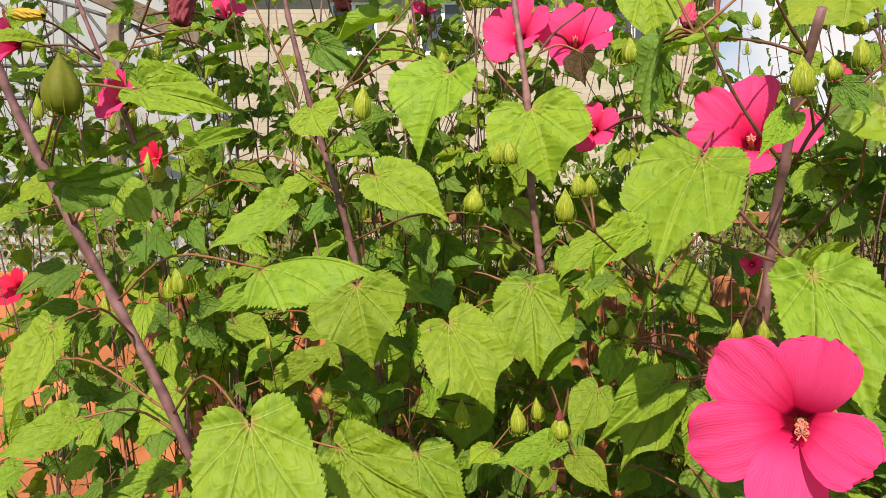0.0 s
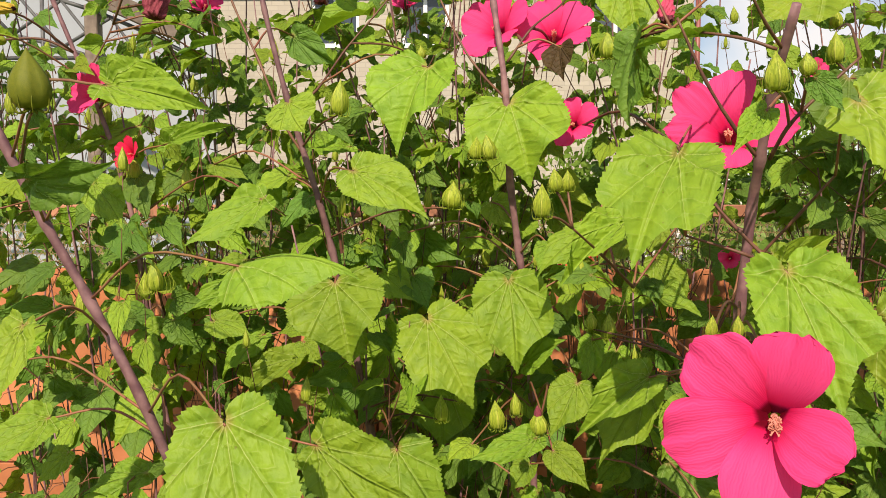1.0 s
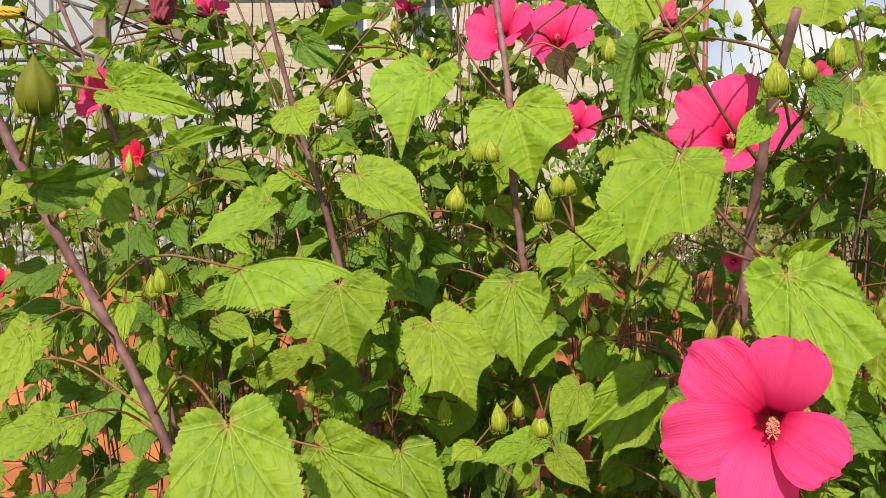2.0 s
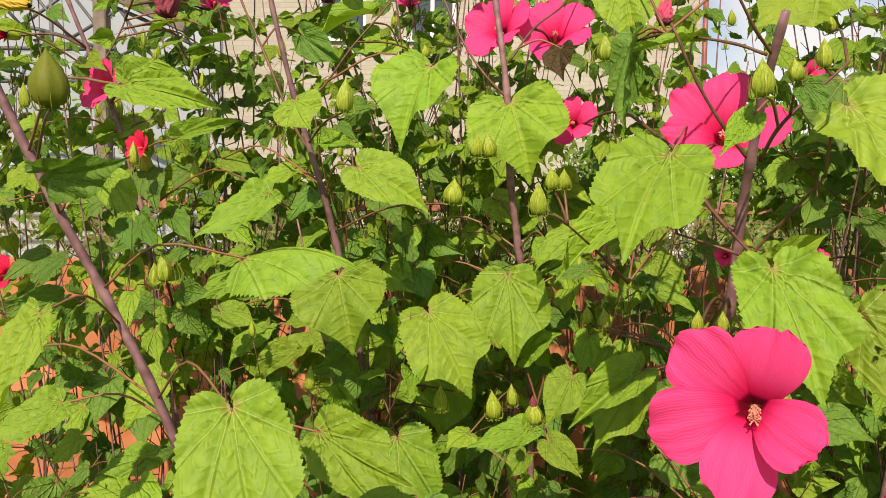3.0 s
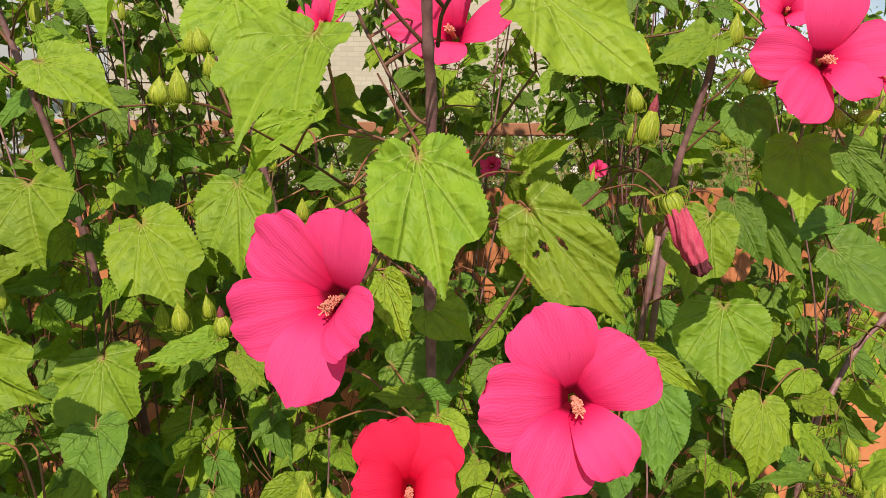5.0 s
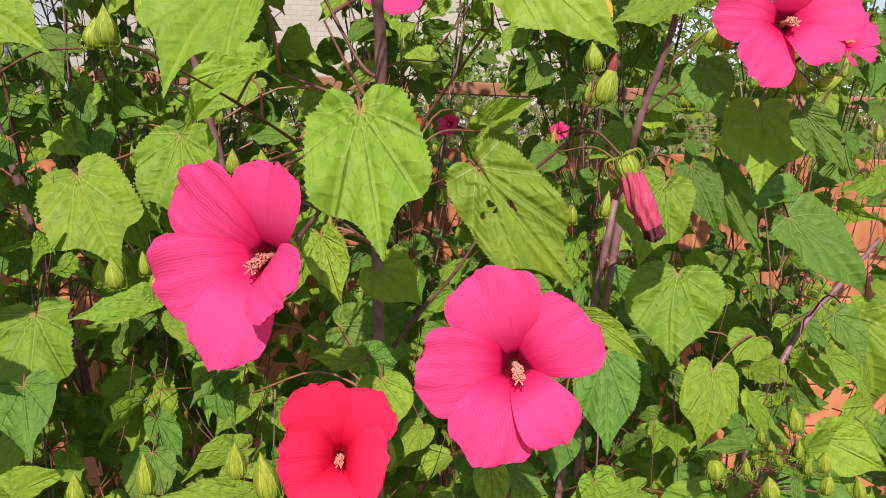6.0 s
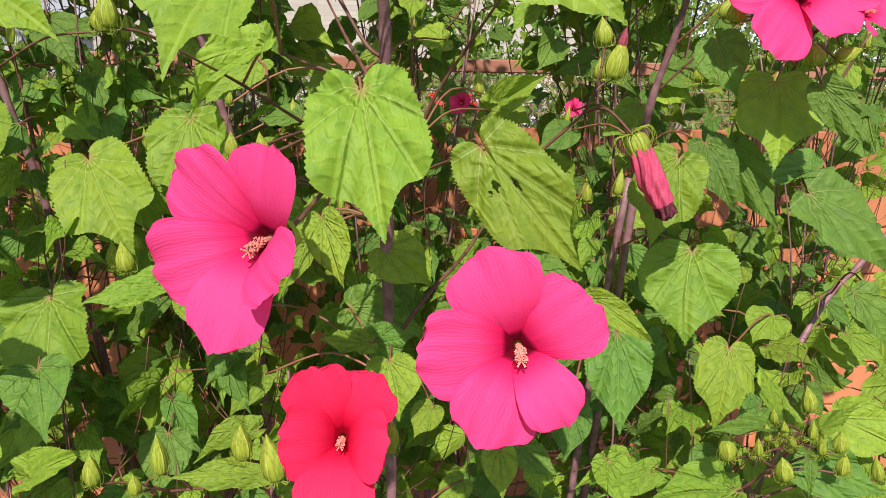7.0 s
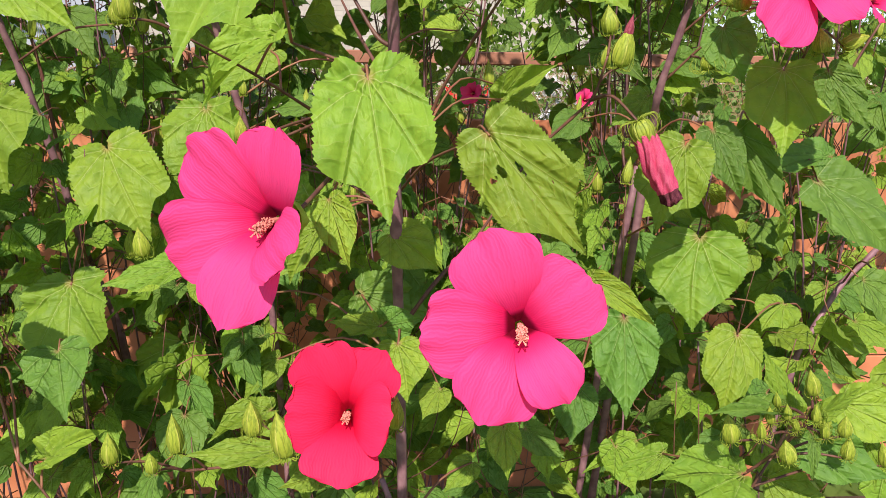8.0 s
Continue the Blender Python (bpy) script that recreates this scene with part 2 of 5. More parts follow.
def tube(points, radii, sides=7, verts=None, faces=None):
    """A round tube with closed ends along points; adds to verts and faces."""
    verts = [] if verts is None else verts
    faces = [] if faces is None else faces
    start = len(verts)
    n = len(points)
    across = None
    for i, p in enumerate(points):
        way = (points[min(i + 1, n - 1)] - points[max(i - 1, 0)]).normalized()
        if across is None:
            across = way.orthogonal().normalized()
        across = (across - way * across.dot(way)).normalized()
        other = way.cross(across)
        r = radii[i] if hasattr(radii, "__len__") else radii
        for k in range(sides):
            a = 2 * math.pi * k / sides
            verts.append(p + (across * math.cos(a) + other * math.sin(a)) * r)
    for i in range(n - 1):
        for k in range(sides):
            a, b = start + i * sides + k, start + i * sides + (k + 1) % sides
            faces.append((a, b, b + sides, a + sides))
    faces.append(tuple(start + k for k in reversed(range(sides))))
    faces.append(tuple(start + (n - 1) * sides + k for k in range(sides)))
    return verts, faces


def box(x0, x1, y0, y1, z0, z1, bevel=0.0):
    bm = bmesh.new()
    bmesh.ops.create_cube(bm, size=1.0)
    bmesh.ops.scale(bm, vec=(x1 - x0, y1 - y0, z1 - z0), verts=bm.verts)
    bmesh.ops.translate(bm, vec=((x0 + x1) / 2, (y0 + y1) / 2, (z0 + z1) / 2), verts=bm.verts)
    if bevel:
        bmesh.ops.bevel(bm, geom=bm.edges, offset=bevel, segments=1, affect="EDGES")
    return bm


def bm_mesh(name, bm, material):
    me = bpy.data.meshes.new(name)
    bm.to_mesh(me)
    bm.free()
    me.materials.append(material)
    return me


# ---- leaves, petals and buds as shared meshes ----
BROAD = [(0, 0.0), (0.055, -0.075), (0.17, -0.12), (0.31, -0.095), (0.42, 0.0), (0.485, 0.13), (0.50, 0.27), (0.475, 0.41), (0.41, 0.53), (0.31, 0.635), (0.20, 0.725), (0.105, 0.82), (0.045, 0.91), (0, 1.0)]
LOBED = [(0, 0.0), (0.055, -0.085), (0.18, -0.13), (0.33, -0.095), (0.43, 0.015), (0.475, 0.15), (0.49, 0.30), (0.505, 0.43), (0.485, 0.54), (0.42, 0.61), (0.31, 0.655), (0.20, 0.72), (0.115, 0.81), (0.05, 0.91), (0, 1.0)]

SHOULDERED = [(0, 0.0), (0.055, -0.11), (0.18, -0.165), (0.33, -0.125), (0.42, 0.01), (0.46, 0.17), (0.49, 0.33), (0.505, 0.48), (0.485, 0.60), (0.42, 0.655), (0.33, 0.675), (0.23, 0.71), (0.145, 0.785), (0.07, 0.89), (0, 1.0)]
NARROW = [(0, 0.0), (0.10, -0.03), (0.25, -0.02), (0.40, 0.07), (0.485, 0.19), (0.495, 0.30), (0.44, 0.43), (0.40, 0.50), (0.30, 0.58), (0.20, 0.70), (0.11, 0.82), (0.04, 0.93), (0, 1.0)]


def leaf_mesh(name, outline, seed, material, fine=76, cols=14, fold=0.16, droop=0.16, wave=0.035, stalk=0.0, hang=1.0):
    """A leaf with its base at the origin, its tip at y = 1 and its width 1 along x, with a toothed edge."""
    rng = random.Random(seed)
    edge = curve_through([(x, y, 0) for x, y in outline], 6)
    length = [0.0]
    for a, b in zip(edge, edge[1:]):
        length.append(length[-1] + (b - a).length)
    xs = np.interp(np.linspace(0, length[-1], fine + 1), length, [p.x for p in edge])
    ys = np.interp(np.linspace(0, length[-1], fine + 1), length, [p.y for p in edge])
    phase = [rng.uniform(0, 6.3) for _ in range(6)]
    lop = rng.uniform(-0.05, 0.05)

    def lift(x, y):
        r = math.hypot(x, y - 0.2)
        a = math.atan2(x, y - 0.15)
        ripple = wave * r * 1.6 * (math.sin(4 * a + phase[0]) + 0.7 * math.sin(7 * a + phase[1]) + 0.4 * math.sin(11 * a + phase[2]))
        spread = math.atan2(abs(x), y + 0.03)
        near = min(spread, abs(spread - 0.47), abs(spread - 1.0), abs(spread - 1.65))
        reach = math.hypot(x, y + 0.03)
        off = near * reach
        pleat = 0.007 * min(1, 16 * off) * abs(math.sin(math.pi * 8 * (reach - 0.9 * off) + 0.6 * math.sin(phase[0] + 3 * a)))
        quilt = 0.55 * min(0.06, off) + pleat
        side = fold * (1 + 0.5 * math.sin(phase[3])) * abs(x) ** 1.1 * (1 if x > 0 else 1 + 0.6 * math.sin(phase[4]))
        return side - droop * y * (y - hang) - 0.5 * droop * abs(x) ** 2.2 * (1 + math.sin(phase[5])) + ripple + quilt

    verts, uvs, faces = [], [], []
    spine = []
    for i in range(fine + 1):
        m = (i / fine) ** 1.15
        spine.append(len(verts))
        verts.append((lop * math.sin(math.pi * m), m, lift(0, m)))
        uvs.append((0.5, m))
    for sign in (1, -1):
        rows = [[spine[i]] for i in range(fine + 1)]
        for i in range(1, fine):
            m = (i / fine) ** 1.15
            tooth = (0.013 if i % 2 else -0.010) * rng.uniform(0.4, 1.4)
            for k in range(1, cols + 1):
                f = (k / cols) ** 0.9
                x, y = xs[i] * f, m * (1 - f) + ys[i] * f
                if k == cols:
                    x, y = x + tooth, y - tooth * 0.5
                x *= sign
                rows[i].append(len(verts))
                verts.append((x + lop * math.sin(math.pi * max(0, y)), y, lift(x, y)))
                uvs.append((0.5 + x, y))
        for i in range(fine):
            a, b = rows[i], rows[i + 1]
            for k in range(cols):
                quad = [a[min(k, len(a) - 1)], b[min(k, len(b) - 1)], b[min(k + 1, len(b) - 1)], a[min(k + 1, len(a) - 1)]]
                quad = list(dict.fromkeys(quad))
                if len(quad) > 2:
                    faces.append(tuple(reversed(quad)) if sign > 0 else tuple(quad))
    flip = [tuple(reversed(f)) for f in faces]
    mats = [material]
    if stalk:
        count = len(flip)
        end = Vector((0, -stalk * 0.75, -stalk * 0.55))
        tube([Vector((0, 0.02, lift(0, 0.02) - 0.005)), Vector((0, -stalk * 0.4, -stalk * 0.12)), end], [0.012, 0.014, 0.018], 4, verts, flip)
        uvs += [(0.5, 0.3)] * (len(verts) - len(uvs))
        mats.append(PETIOLE)
    me = mesh_of(name, verts, flip, mats, uvs)
    if stalk:
        me.polygons.foreach_set("material_index", [0] * count + [1] * (len(me.polygons) - count))
    return me


FINE = {kind: [leaf_mesh("leaf", shape, 11 * k + len(kind), LEAF, fold=0.10 + 0.07 * (k % 3), droop=0.10 + 0.13 * (k % 4), wave=0.030 + 0.012 * (k % 3)) for k in range(6)] for kind, shape in (("broad", BROAD), ("lobed", LOBED), ("shouldered", SHOULDERED))}
BRONZE = leaf_material("leaf_bronze", (0.085, 0.050, 0.018), (0.050, 0.026, 0.013), (0.14, 0.09, 0.04), (0.12, 0.08, 0.012))
FINE["bronze"] = [leaf_mesh("leaf", BROAD, 61, BRONZE, fold=0.2, droop=0.3)]
FINE["domed"] = [leaf_mesh("leaf", BROAD, 45, LEAF, fold=-0.30, droop=0.55, wave=0.02)]
# deeper green leaves, and leaves whose shade is painted into their colour
FINE["dark"] = [leaf_mesh("leaf", BROAD, 90 + k, LEAF_DEEP_SHADED, fold=0.12 + 0.06 * k, droop=0.1 + 0.1 * k) for k in range(3)]


def eaten(me, holes):
    """Takes the faces of a leaf inside some round holes away."""
    bm = bmesh.new()
    bm.from_mesh(me)
    gone = [f for f in bm.faces if any(math.hypot((f.calc_center_median().x - x) / a, (f.calc_center_median().y - y) / b) < 1 for x, y, a, b in holes)]
    bmesh.ops.delete(bm, geom=gone, context="FACES")
    bm.to_mesh(me)
    bm.free()
    return me


FINE["eaten"] = [eaten(leaf_mesh("leaf", LOBED, 77, LEAF, fine=120, cols=40, fold=0.14, droop=0.2), [(-0.04, 0.30, 0.022, 0.06), (0.14, 0.24, 0.04, 0.05), (0.26, 0.25, 0.05, 0.022), (-0.22, 0.5, 0.012, 0.012)])]
# half of these take the darker green, which paints in shade among back leaves
COARSE = [leaf_mesh("leaf", (LOBED, NARROW, BROAD, NARROW)[k % 4], 300 + k, LEAF_DEEP_SHADED if k // 2 % 2 else LEAF, fine=22, cols=3, fold=0.08 + 0.08 * (k % 3), droop=0.10 + 0.10 * (k % 4), wave=0.045, stalk=0.75, hang=0.2) for k in range(12)]


def petal_mesh(name, seed, material, cup):
    rng = random.Random(seed)
    rows, cols = 24, 28
    wide_at = [0, 0.15, 0.3, 0.45, 0.6, 0.74, 0.85, 0.93, 0.975, 1.0]
    wide = [0.15, 0.230, 0.315, 0.390, 0.435, 0.445, 0.420, 0.365, 0.290, 0.17]
    ph = [rng.uniform(0, 6.3) for _ in range(6)]
    verts, uvs, faces = [], [], []
    for i in range(rows + 1):
        v = (i / rows) ** 0.85
        w = np.interp(v, wide_at, wide)
        for k in range(cols + 1):
            s = 2 * k / cols - 1
            x = s * w * (1 + 0.03 * math.sin(5 * v + ph[0]))
            q = x / 0.5
            y = 0.05 + 0.95 * v + v**5 * (0.020 * math.sin(5 * q + ph[1]) + 0.012 * math.sin(12 * q + ph[2]) + 0.008 * math.sin(29 * q + ph[0])) - 0.07 * s**4 * v**2 - 0.02 * s * s * v**2
            # a small cleft in the rim
            y -= 0.045 * v**8 * math.exp(-((q - 0.5 * math.sin(ph[3])) / 0.09) ** 2)
            z = -0.50 * cup * (1 - v) ** 2.7 + (cup - 0.8) * 0.55 * v**2 + 0.15 * x + 0.10 * x * x
            z += 0.028 * v**3 * (math.sin(4 * q + ph[3]) + 0.7 * math.sin(9 * q + ph[4]) + 0.35 * math.sin(17 * q + ph[1])) - 0.06 * v**4 * (1 + math.sin(ph[5]))
            z += (0.006 * math.sin(s * 11 + ph[2]) + 0.004 * math.sin(s * 23 + ph[4])) * v * (1.2 - v) * 2
            if cup > 1.2:
                y *= 1 - 0.30 * (cup - 1.2) * v
            verts.append((x, y, z))
            uvs.append((0.5 + 0.5 * s, v))
    for i in range(rows):
        for k in range(cols):
            a = i * (cols + 1) + k
            faces.append((a, a + 1, a + cols + 2, a + cols + 1))
    return mesh_of(name, verts, faces, material, uvs)


PETALS = {}


def petals_of(tint, cup):
    key = (tint, cup)
    if key not in PETALS:
        PETALS[key] = [petal_mesh("petal", 50 + k + int(cup * 10), PINK if tint == "pink" else RED, cup) for k in range(5)]
    return PETALS[key]


def column_mesh():
    """The staminal column: a tapered tube bent downwards, set with pollen grains on short threads, and five stigma arms."""
    rng = random.Random(5)
    verts, faces = [], []
    way = curve_through([(0, 0, -0.42), (0, 0, -0.18), (0, -0.025, 0.02), (0, -0.07, 0.18), (0, -0.09, 0.27)], 4)
    tube(way, [0.045 - 0.032 * i / (len(way) - 1) for i in range(len(way))], 8, verts, faces)
    for k in range(120):
        p = way[rng.randrange(6, len(way) - 1)]
        a, r = rng.uniform(0, 6.3), rng.uniform(0.035, 0.068)
        out = Vector((math.cos(a), math.sin(a), rng.uniform(-0.1, 0.5)))
        head = p + out * r
        tube([p, head], [0.004, 0.004], 3, verts, faces)
        g = rng.uniform(0.011, 0.017)
        base = len(verts)
        for d in ((1, 0, 0), (-1, 0, 0), (0, 1, 0), (0, -1, 0), (0, 0, 1), (0, 0, -1)):
            verts.append(head + Vector(d) * g)
        for f in ((0, 2, 4), (2, 1, 4), (1, 3, 4), (3, 0, 4), (2, 0, 5), (1, 2, 5), (3, 1, 5), (0, 3, 5)):
            faces.append(tuple(base + i for i in f))
    top = way[-1]
    for k in range(5):
        a = k * 1.2566 + 0.3
        out = Vector((math.cos(a), math.sin(a), 0))
        tube([top, top + out * 0.03 + Vector((0, 0, 0.035)), top + out * 0.058 + Vector((0, 0, 0.05)), top + out * 0.075 + Vector((0, 0, 0.052))], [0.007, 0.006, 0.009, 0.015], 5, verts, faces)
    return mesh_of("staminal_column", verts, faces, ANTHER)


def calyx_mesh():
    verts, faces = [], []
    for i, (r, z) in enumerate(((0.03, -0.62), (0.10, -0.58), (0.15, -0.48), (0.17, -0.38), (0.20, -0.27))):
        for k in range(20):
            a = 2 * math.pi * k / 20
            lobe = 1 + (0.16 * math.cos(5 * a) if i > 1 else 0)
            verts.append((math.cos(a) * r * lobe, math.sin(a) * r * lobe, z + (0.06 * math.cos(5 * a) if i == 4 else 0)))
    for i in range(4):
        for k in range(20):
            a, b = i * 20 + k, i * 20 + (k + 1) % 20
            faces.append((a, b, b + 20, a + 20))
    faces.append(tuple(reversed(range(20))))
    return mesh_of("flower", verts, faces, BUD)


COLUMN, CALYX = column_mesh(), calyx_mesh()


def bud_mesh(name, material, seed, slim=1.0):
    """A pointed bud of height 1 and width 1 with five ribs."""
    rng = random.Random(seed)
    verts, uvs, faces = [], [], []
    prof = [(0.10, 0.0), (0.33, 0.03), (0.45, 0.11), (0.50, 0.23), (0.505, 0.36), (0.46, 0.50), (0.37, 0.63), (0.265, 0.745), (0.16, 0.85), (0.07, 0.93), (0.012, 1.0)]
    n = 30
    for r, z in prof:
        for k in range(n):
            a = 2 * math.pi * k / n
            rib = 0.94 + 0.17 * abs(math.cos(2.5 * a)) ** 0.6 * math.sin(math.pi * min(1, z + 0.1)) - 0.06 + 0.03 * math.cos(15 * a + 1) + rng.uniform(-0.01, 0.01)
            verts.append((math.cos(a) * r * rib * slim, math.sin(a) * r * rib * slim, z))
    for i in range(len(prof) - 1):
        for k in range(n):
            a, b = i * n + k, i * n + (k + 1) % n
            faces.append((a, b, b + n, a + n))
    faces.append(tuple(reversed(range(n))))
    return mesh_of(name, verts, faces, material)


def bracts_mesh(seed, count, reach, material=BUD):
    """Thin curved bracts round the foot of a bud."""
    rng = random.Random(seed)
    verts, faces = [], []
    for k in range(count):
        a = 2 * math.pi * k / count + rng.uniform(-0.2, 0.2)
        way = Vector((math.cos(a), math.sin(a), 0))
        h = rng.uniform(0.34, 0.58) * (1.15 if reach > 0.7 else 1)
        pts = curve_through([way * 0.10, way * reach * 0.90 + Vector((0, 0, -0.05)), way * reach * 1.08 + Vector((0, 0, h * 0.42)), way * reach * rng.uniform(0.72, 0.98) + Vector((rng.uniform(-0.10, 0.10), rng.uniform(-0.10, 0.10), h))], 4)
        tube(pts, [0.024 - 0.016 * i / (len(pts) - 1) for i in range(len(pts))], 4, verts, faces)
    return mesh_of("epicalyx", verts, faces, material)


BUDS = [bud_mesh("bud", BUD_SEPALS, k) for k in range(3)]
BUDS_OLIVE = [bud_mesh("bud", BUD_OLIVE, 7)]
BUD_SMALL = bud_mesh("bud", BUD_SEPALS, 9, 0.7)
BRACTS = [bracts_mesh(k, 11, 0.58) for k in range(3)]
BRACTS_OLIVE = bracts_mesh(9, 9, 0.45, BUD_OLIVE)
BRACTS_WIDE = [bracts_mesh(20 + k, 16, 0.78) for k in range(2)]


def wilted_mesh(tint):
    """A rolled, pleated, twisted faded flower of length 1 and width 1."""
    rng = random.Random(len(tint))
    verts, faces = [], []
    n, rows = 52, 22
    for i in range(rows + 1):
        v = i / rows
        r = np.interp(v, [0, 0.1, 0.45, 0.8, 0.9, 0.96, 1.0], [0.34, 0.42, 0.50, 0.40, 0.33, 0.36, 0.20])
        for k in range(n):
            a = 2 * math.pi * k / n
            pleat = 1 + 0.15 * math.sin(7 * a + 5 * v + math.sin(9 * v)) + 0.10 * math.sin(13 * a - 4 * v + 2 * math.sin(6 * v)) + (rng.uniform(-0.22, 0.22) if v > 0.88 else 0)
            t = a + 1.4 * v
            verts.append((math.cos(t) * r * pleat + 0.10 * v * v, math.sin(t) * r * pleat * 0.85, v + (rng.uniform(-0.02, 0.02) if v > 0.85 else 0)))
    for i in range(rows):
        for k in range(n):
            a, b = i * n + k, i * n + (k + 1) % n
            faces.append((a, b, b + n, a + n))
    side = len(faces)
    faces.append(tuple(rows * n + k for k in range(n)))
    me = mesh_of("wilted_flower", verts, faces, [WILT[tint], WILT_END])
    me.polygons.foreach_set("material_index", [1 if i >= int(rows * 0.86) * n and tint == "pink" else 0 for i in range(side)] + [1])
    return me


WILTED = {tint: wilted_mesh(tint) for tint in WILT}


# ---- plants ----
STEMS = {}
FACE = Vector((-0.22, -0.74, 0.62)).normalized()
ROLL = random.Random(3)


def plant(x, y, label):
    ob = thing("hibiscus_plant", (x, y, 0), label, "hibiscus", "hibiscus bed")
    STEMS[ob.name] = []
    return ob


def stem(owner, name, points, r0, r1):
    pts = [Vector(p) for p in points]
    if name == "stem":
        foot = PLACED[owner.name].translation
        low = pts[0].lerp(foot, 0.5)
        pts = [foot + Vector((0, 0, -0.02)), low + Vector((0.01, 0.02, 0))] + pts
        r0, r1 = r0 * 1.25, r1 * 1.25
    else:
        r0, r1 = r0 * 0.78, r1 * 0.78
    way = curve_through(pts, 5)
    k = len(way)
    radii = [(r0 + (r1 - r0) * i / (k - 1)) * (1 + 0.06 * math.sin(i * 2.1) + (0.22 if i % 5 == 0 and 0 < i < k - 1 else 0)) for i in range(k)]
    verts, faces = tube(way, radii, 8)
    under(owner, name, mesh_of(name, verts, faces, BARK if name == "stem" else TWIG), Matrix())
    STEMS[owner.name] += way


def joint(owner, at, low=0.14, high=0.03):
    """The spot on the plant's stems from which a stalk to that place would grow."""
    spots = [p for p in STEMS[owner.name] if at.z - low < p.z < at.z + high] or STEMS[owner.name]
    return min(spots, key=lambda p: (p - at).length + 0.4 * abs(p.z - (at.z - 0.05)))


def stalk(owner, part, root, end, arrive, r, name="petiole", material=None):
    span = (end - root).length
    way = curve_through([root, root.lerp(end, 0.5) + Vector((0, 0, 0.13 * span)) - arrive * 0.06 * span, end], 4)
    verts, faces = tube(way, [r * (1.15 - 0.3 * i / (len(way) - 1)) for i in range(len(way))], 5)
    under(part, name, mesh_of(name, verts, faces, material or PETIOLE), Matrix())


def leaf(owner, base, tip, width, roll=0, kind="broad"):
    base, tip = Vector(base), Vector(tip)
    axis = tip - base
    size = axis.length
    axis.normalize()
    face = (FACE - axis * FACE.dot(axis)).normalized()
    face = Matrix.Rotation(radians(roll + ROLL.uniform(-9, 9)), 3, axis) @ face
    side = axis.cross(face)
    m = Matrix.Identity(4)
    for i in range(3):
        m[i][0], m[i][1], m[i][2], m[i][3] = side[i] * width * 0.98, axis[i] * size, face[i] * size, base[i]
    made = under(owner, "leaf", ROLL.choice(FINE[kind]), m)
    root = joint(owner, base)
    if (root - base).length < 0.42:
        stalk(owner, made, root, base, axis, 0.0017)
    return made


def aim(at, way, spin=0.0):
    """A pose at a place whose z axis points the given way."""
    return Matrix.Translation(at) @ Vector(way).to_track_quat("Z", "Y").to_matrix().to_4x4() @ Matrix.Rotation(radians(spin), 4, "Z")


# angle from the top, length, width and forward fold of each petal
EVEN = [(0, 1.0, 1.0, 0), (72, 0.97, 1.04, 3), (144, 1.03, 0.96, -3), (216, 0.98, 1.0, 4), (288, 1.02, 1.03, 0)]


def flower(owner, at, facing, radius, spin, cup, tint, petals=EVEN):
    at, facing = Vector(at), Vector(facing).normalized()
    m = aim(at, facing) @ Matrix.Scale(radius, 4)
    label = "deep red cupped hibiscus flower" if tint == "red" else "bright pink open hibiscus flower"
    sink = 0.46 * max(0.0, cup - 0.8)
    head = under(owner, "flower", CALYX, m @ Matrix.Translation((0, 0, -sink - 0.20)), label)
    for k, (angle, long, wide, fold) in enumerate(petals):
        turn = Matrix.Rotation(radians(angle + spin), 4, "Z") @ Matrix.Translation((0, 0, -0.5 * cup)) @ Matrix.Rotation(radians(fold), 4, "X") @ Matrix.Translation((0, 0, 0.5 * cup))
        under(head, "petal", petals_of(tint, cup)[k], m @ turn @ Matrix.Translation((0, 0, 0.006 * k)) @ Matrix.Diagonal((wide, long, 1, 1)))
    under(head, "staminal_column", COLUMN, m @ Matrix.Translation((0, 0, -0.15 - 0.5 * sink)) @ Matrix.Diagonal((0.90, 0.90, 0.58, 1)), "pale pink column with pollen")
    back = at - facing * radius * (0.6 + sink)
    root = joint(owner, back, 0.25, 0.02)
    if (root - back).length < 0.45:
        stalk(owner, head, root, back, facing, 0.0024, "flower_stalk", TWIG)


def bud(owner, foot, top, width, kind):
    foot, top = Vector(foot), Vector(top)
    size = (top - foot).length
    m = aim(foot, top - foot, ROLL.uniform(0, 360)) @ Matrix.Diagonal((width * 0.78, width * 0.78, size * 0.98, 1))
    me = BUD_SMALL if kind == "spiky" else ROLL.choice(BUDS_OLIVE if kind == "olive" else BUDS)
    made = under(owner, "bud", me, m, "pink-tipped opening bud" if kind == "open" else "")
    bracts = ROLL.choice(BRACTS_WIDE if kind == "spiky" else BRACTS)
    under(made, "epicalyx", BRACTS_OLIVE if kind == "olive" else bracts, m)
    if kind == "open":
        tip = m @ Matrix.Translation((0, 0, 0.62)) @ Matrix.Diagonal((0.55, 0.55, 0.6, 1))
        under(made, "rolled_petals", TIPS, tip, "dark pink rolled petals")
    root = joint(owner, foot, 0.2, 0.02)
    if (root - foot).length < 0.3:
        stalk(owner, made, root, foot, (top - foot).normalized(), 0.0017, "bud_stalk", TWIG)


TIPS = bud_mesh("rolled_petals", WILT["dark"], 31, 0.8)


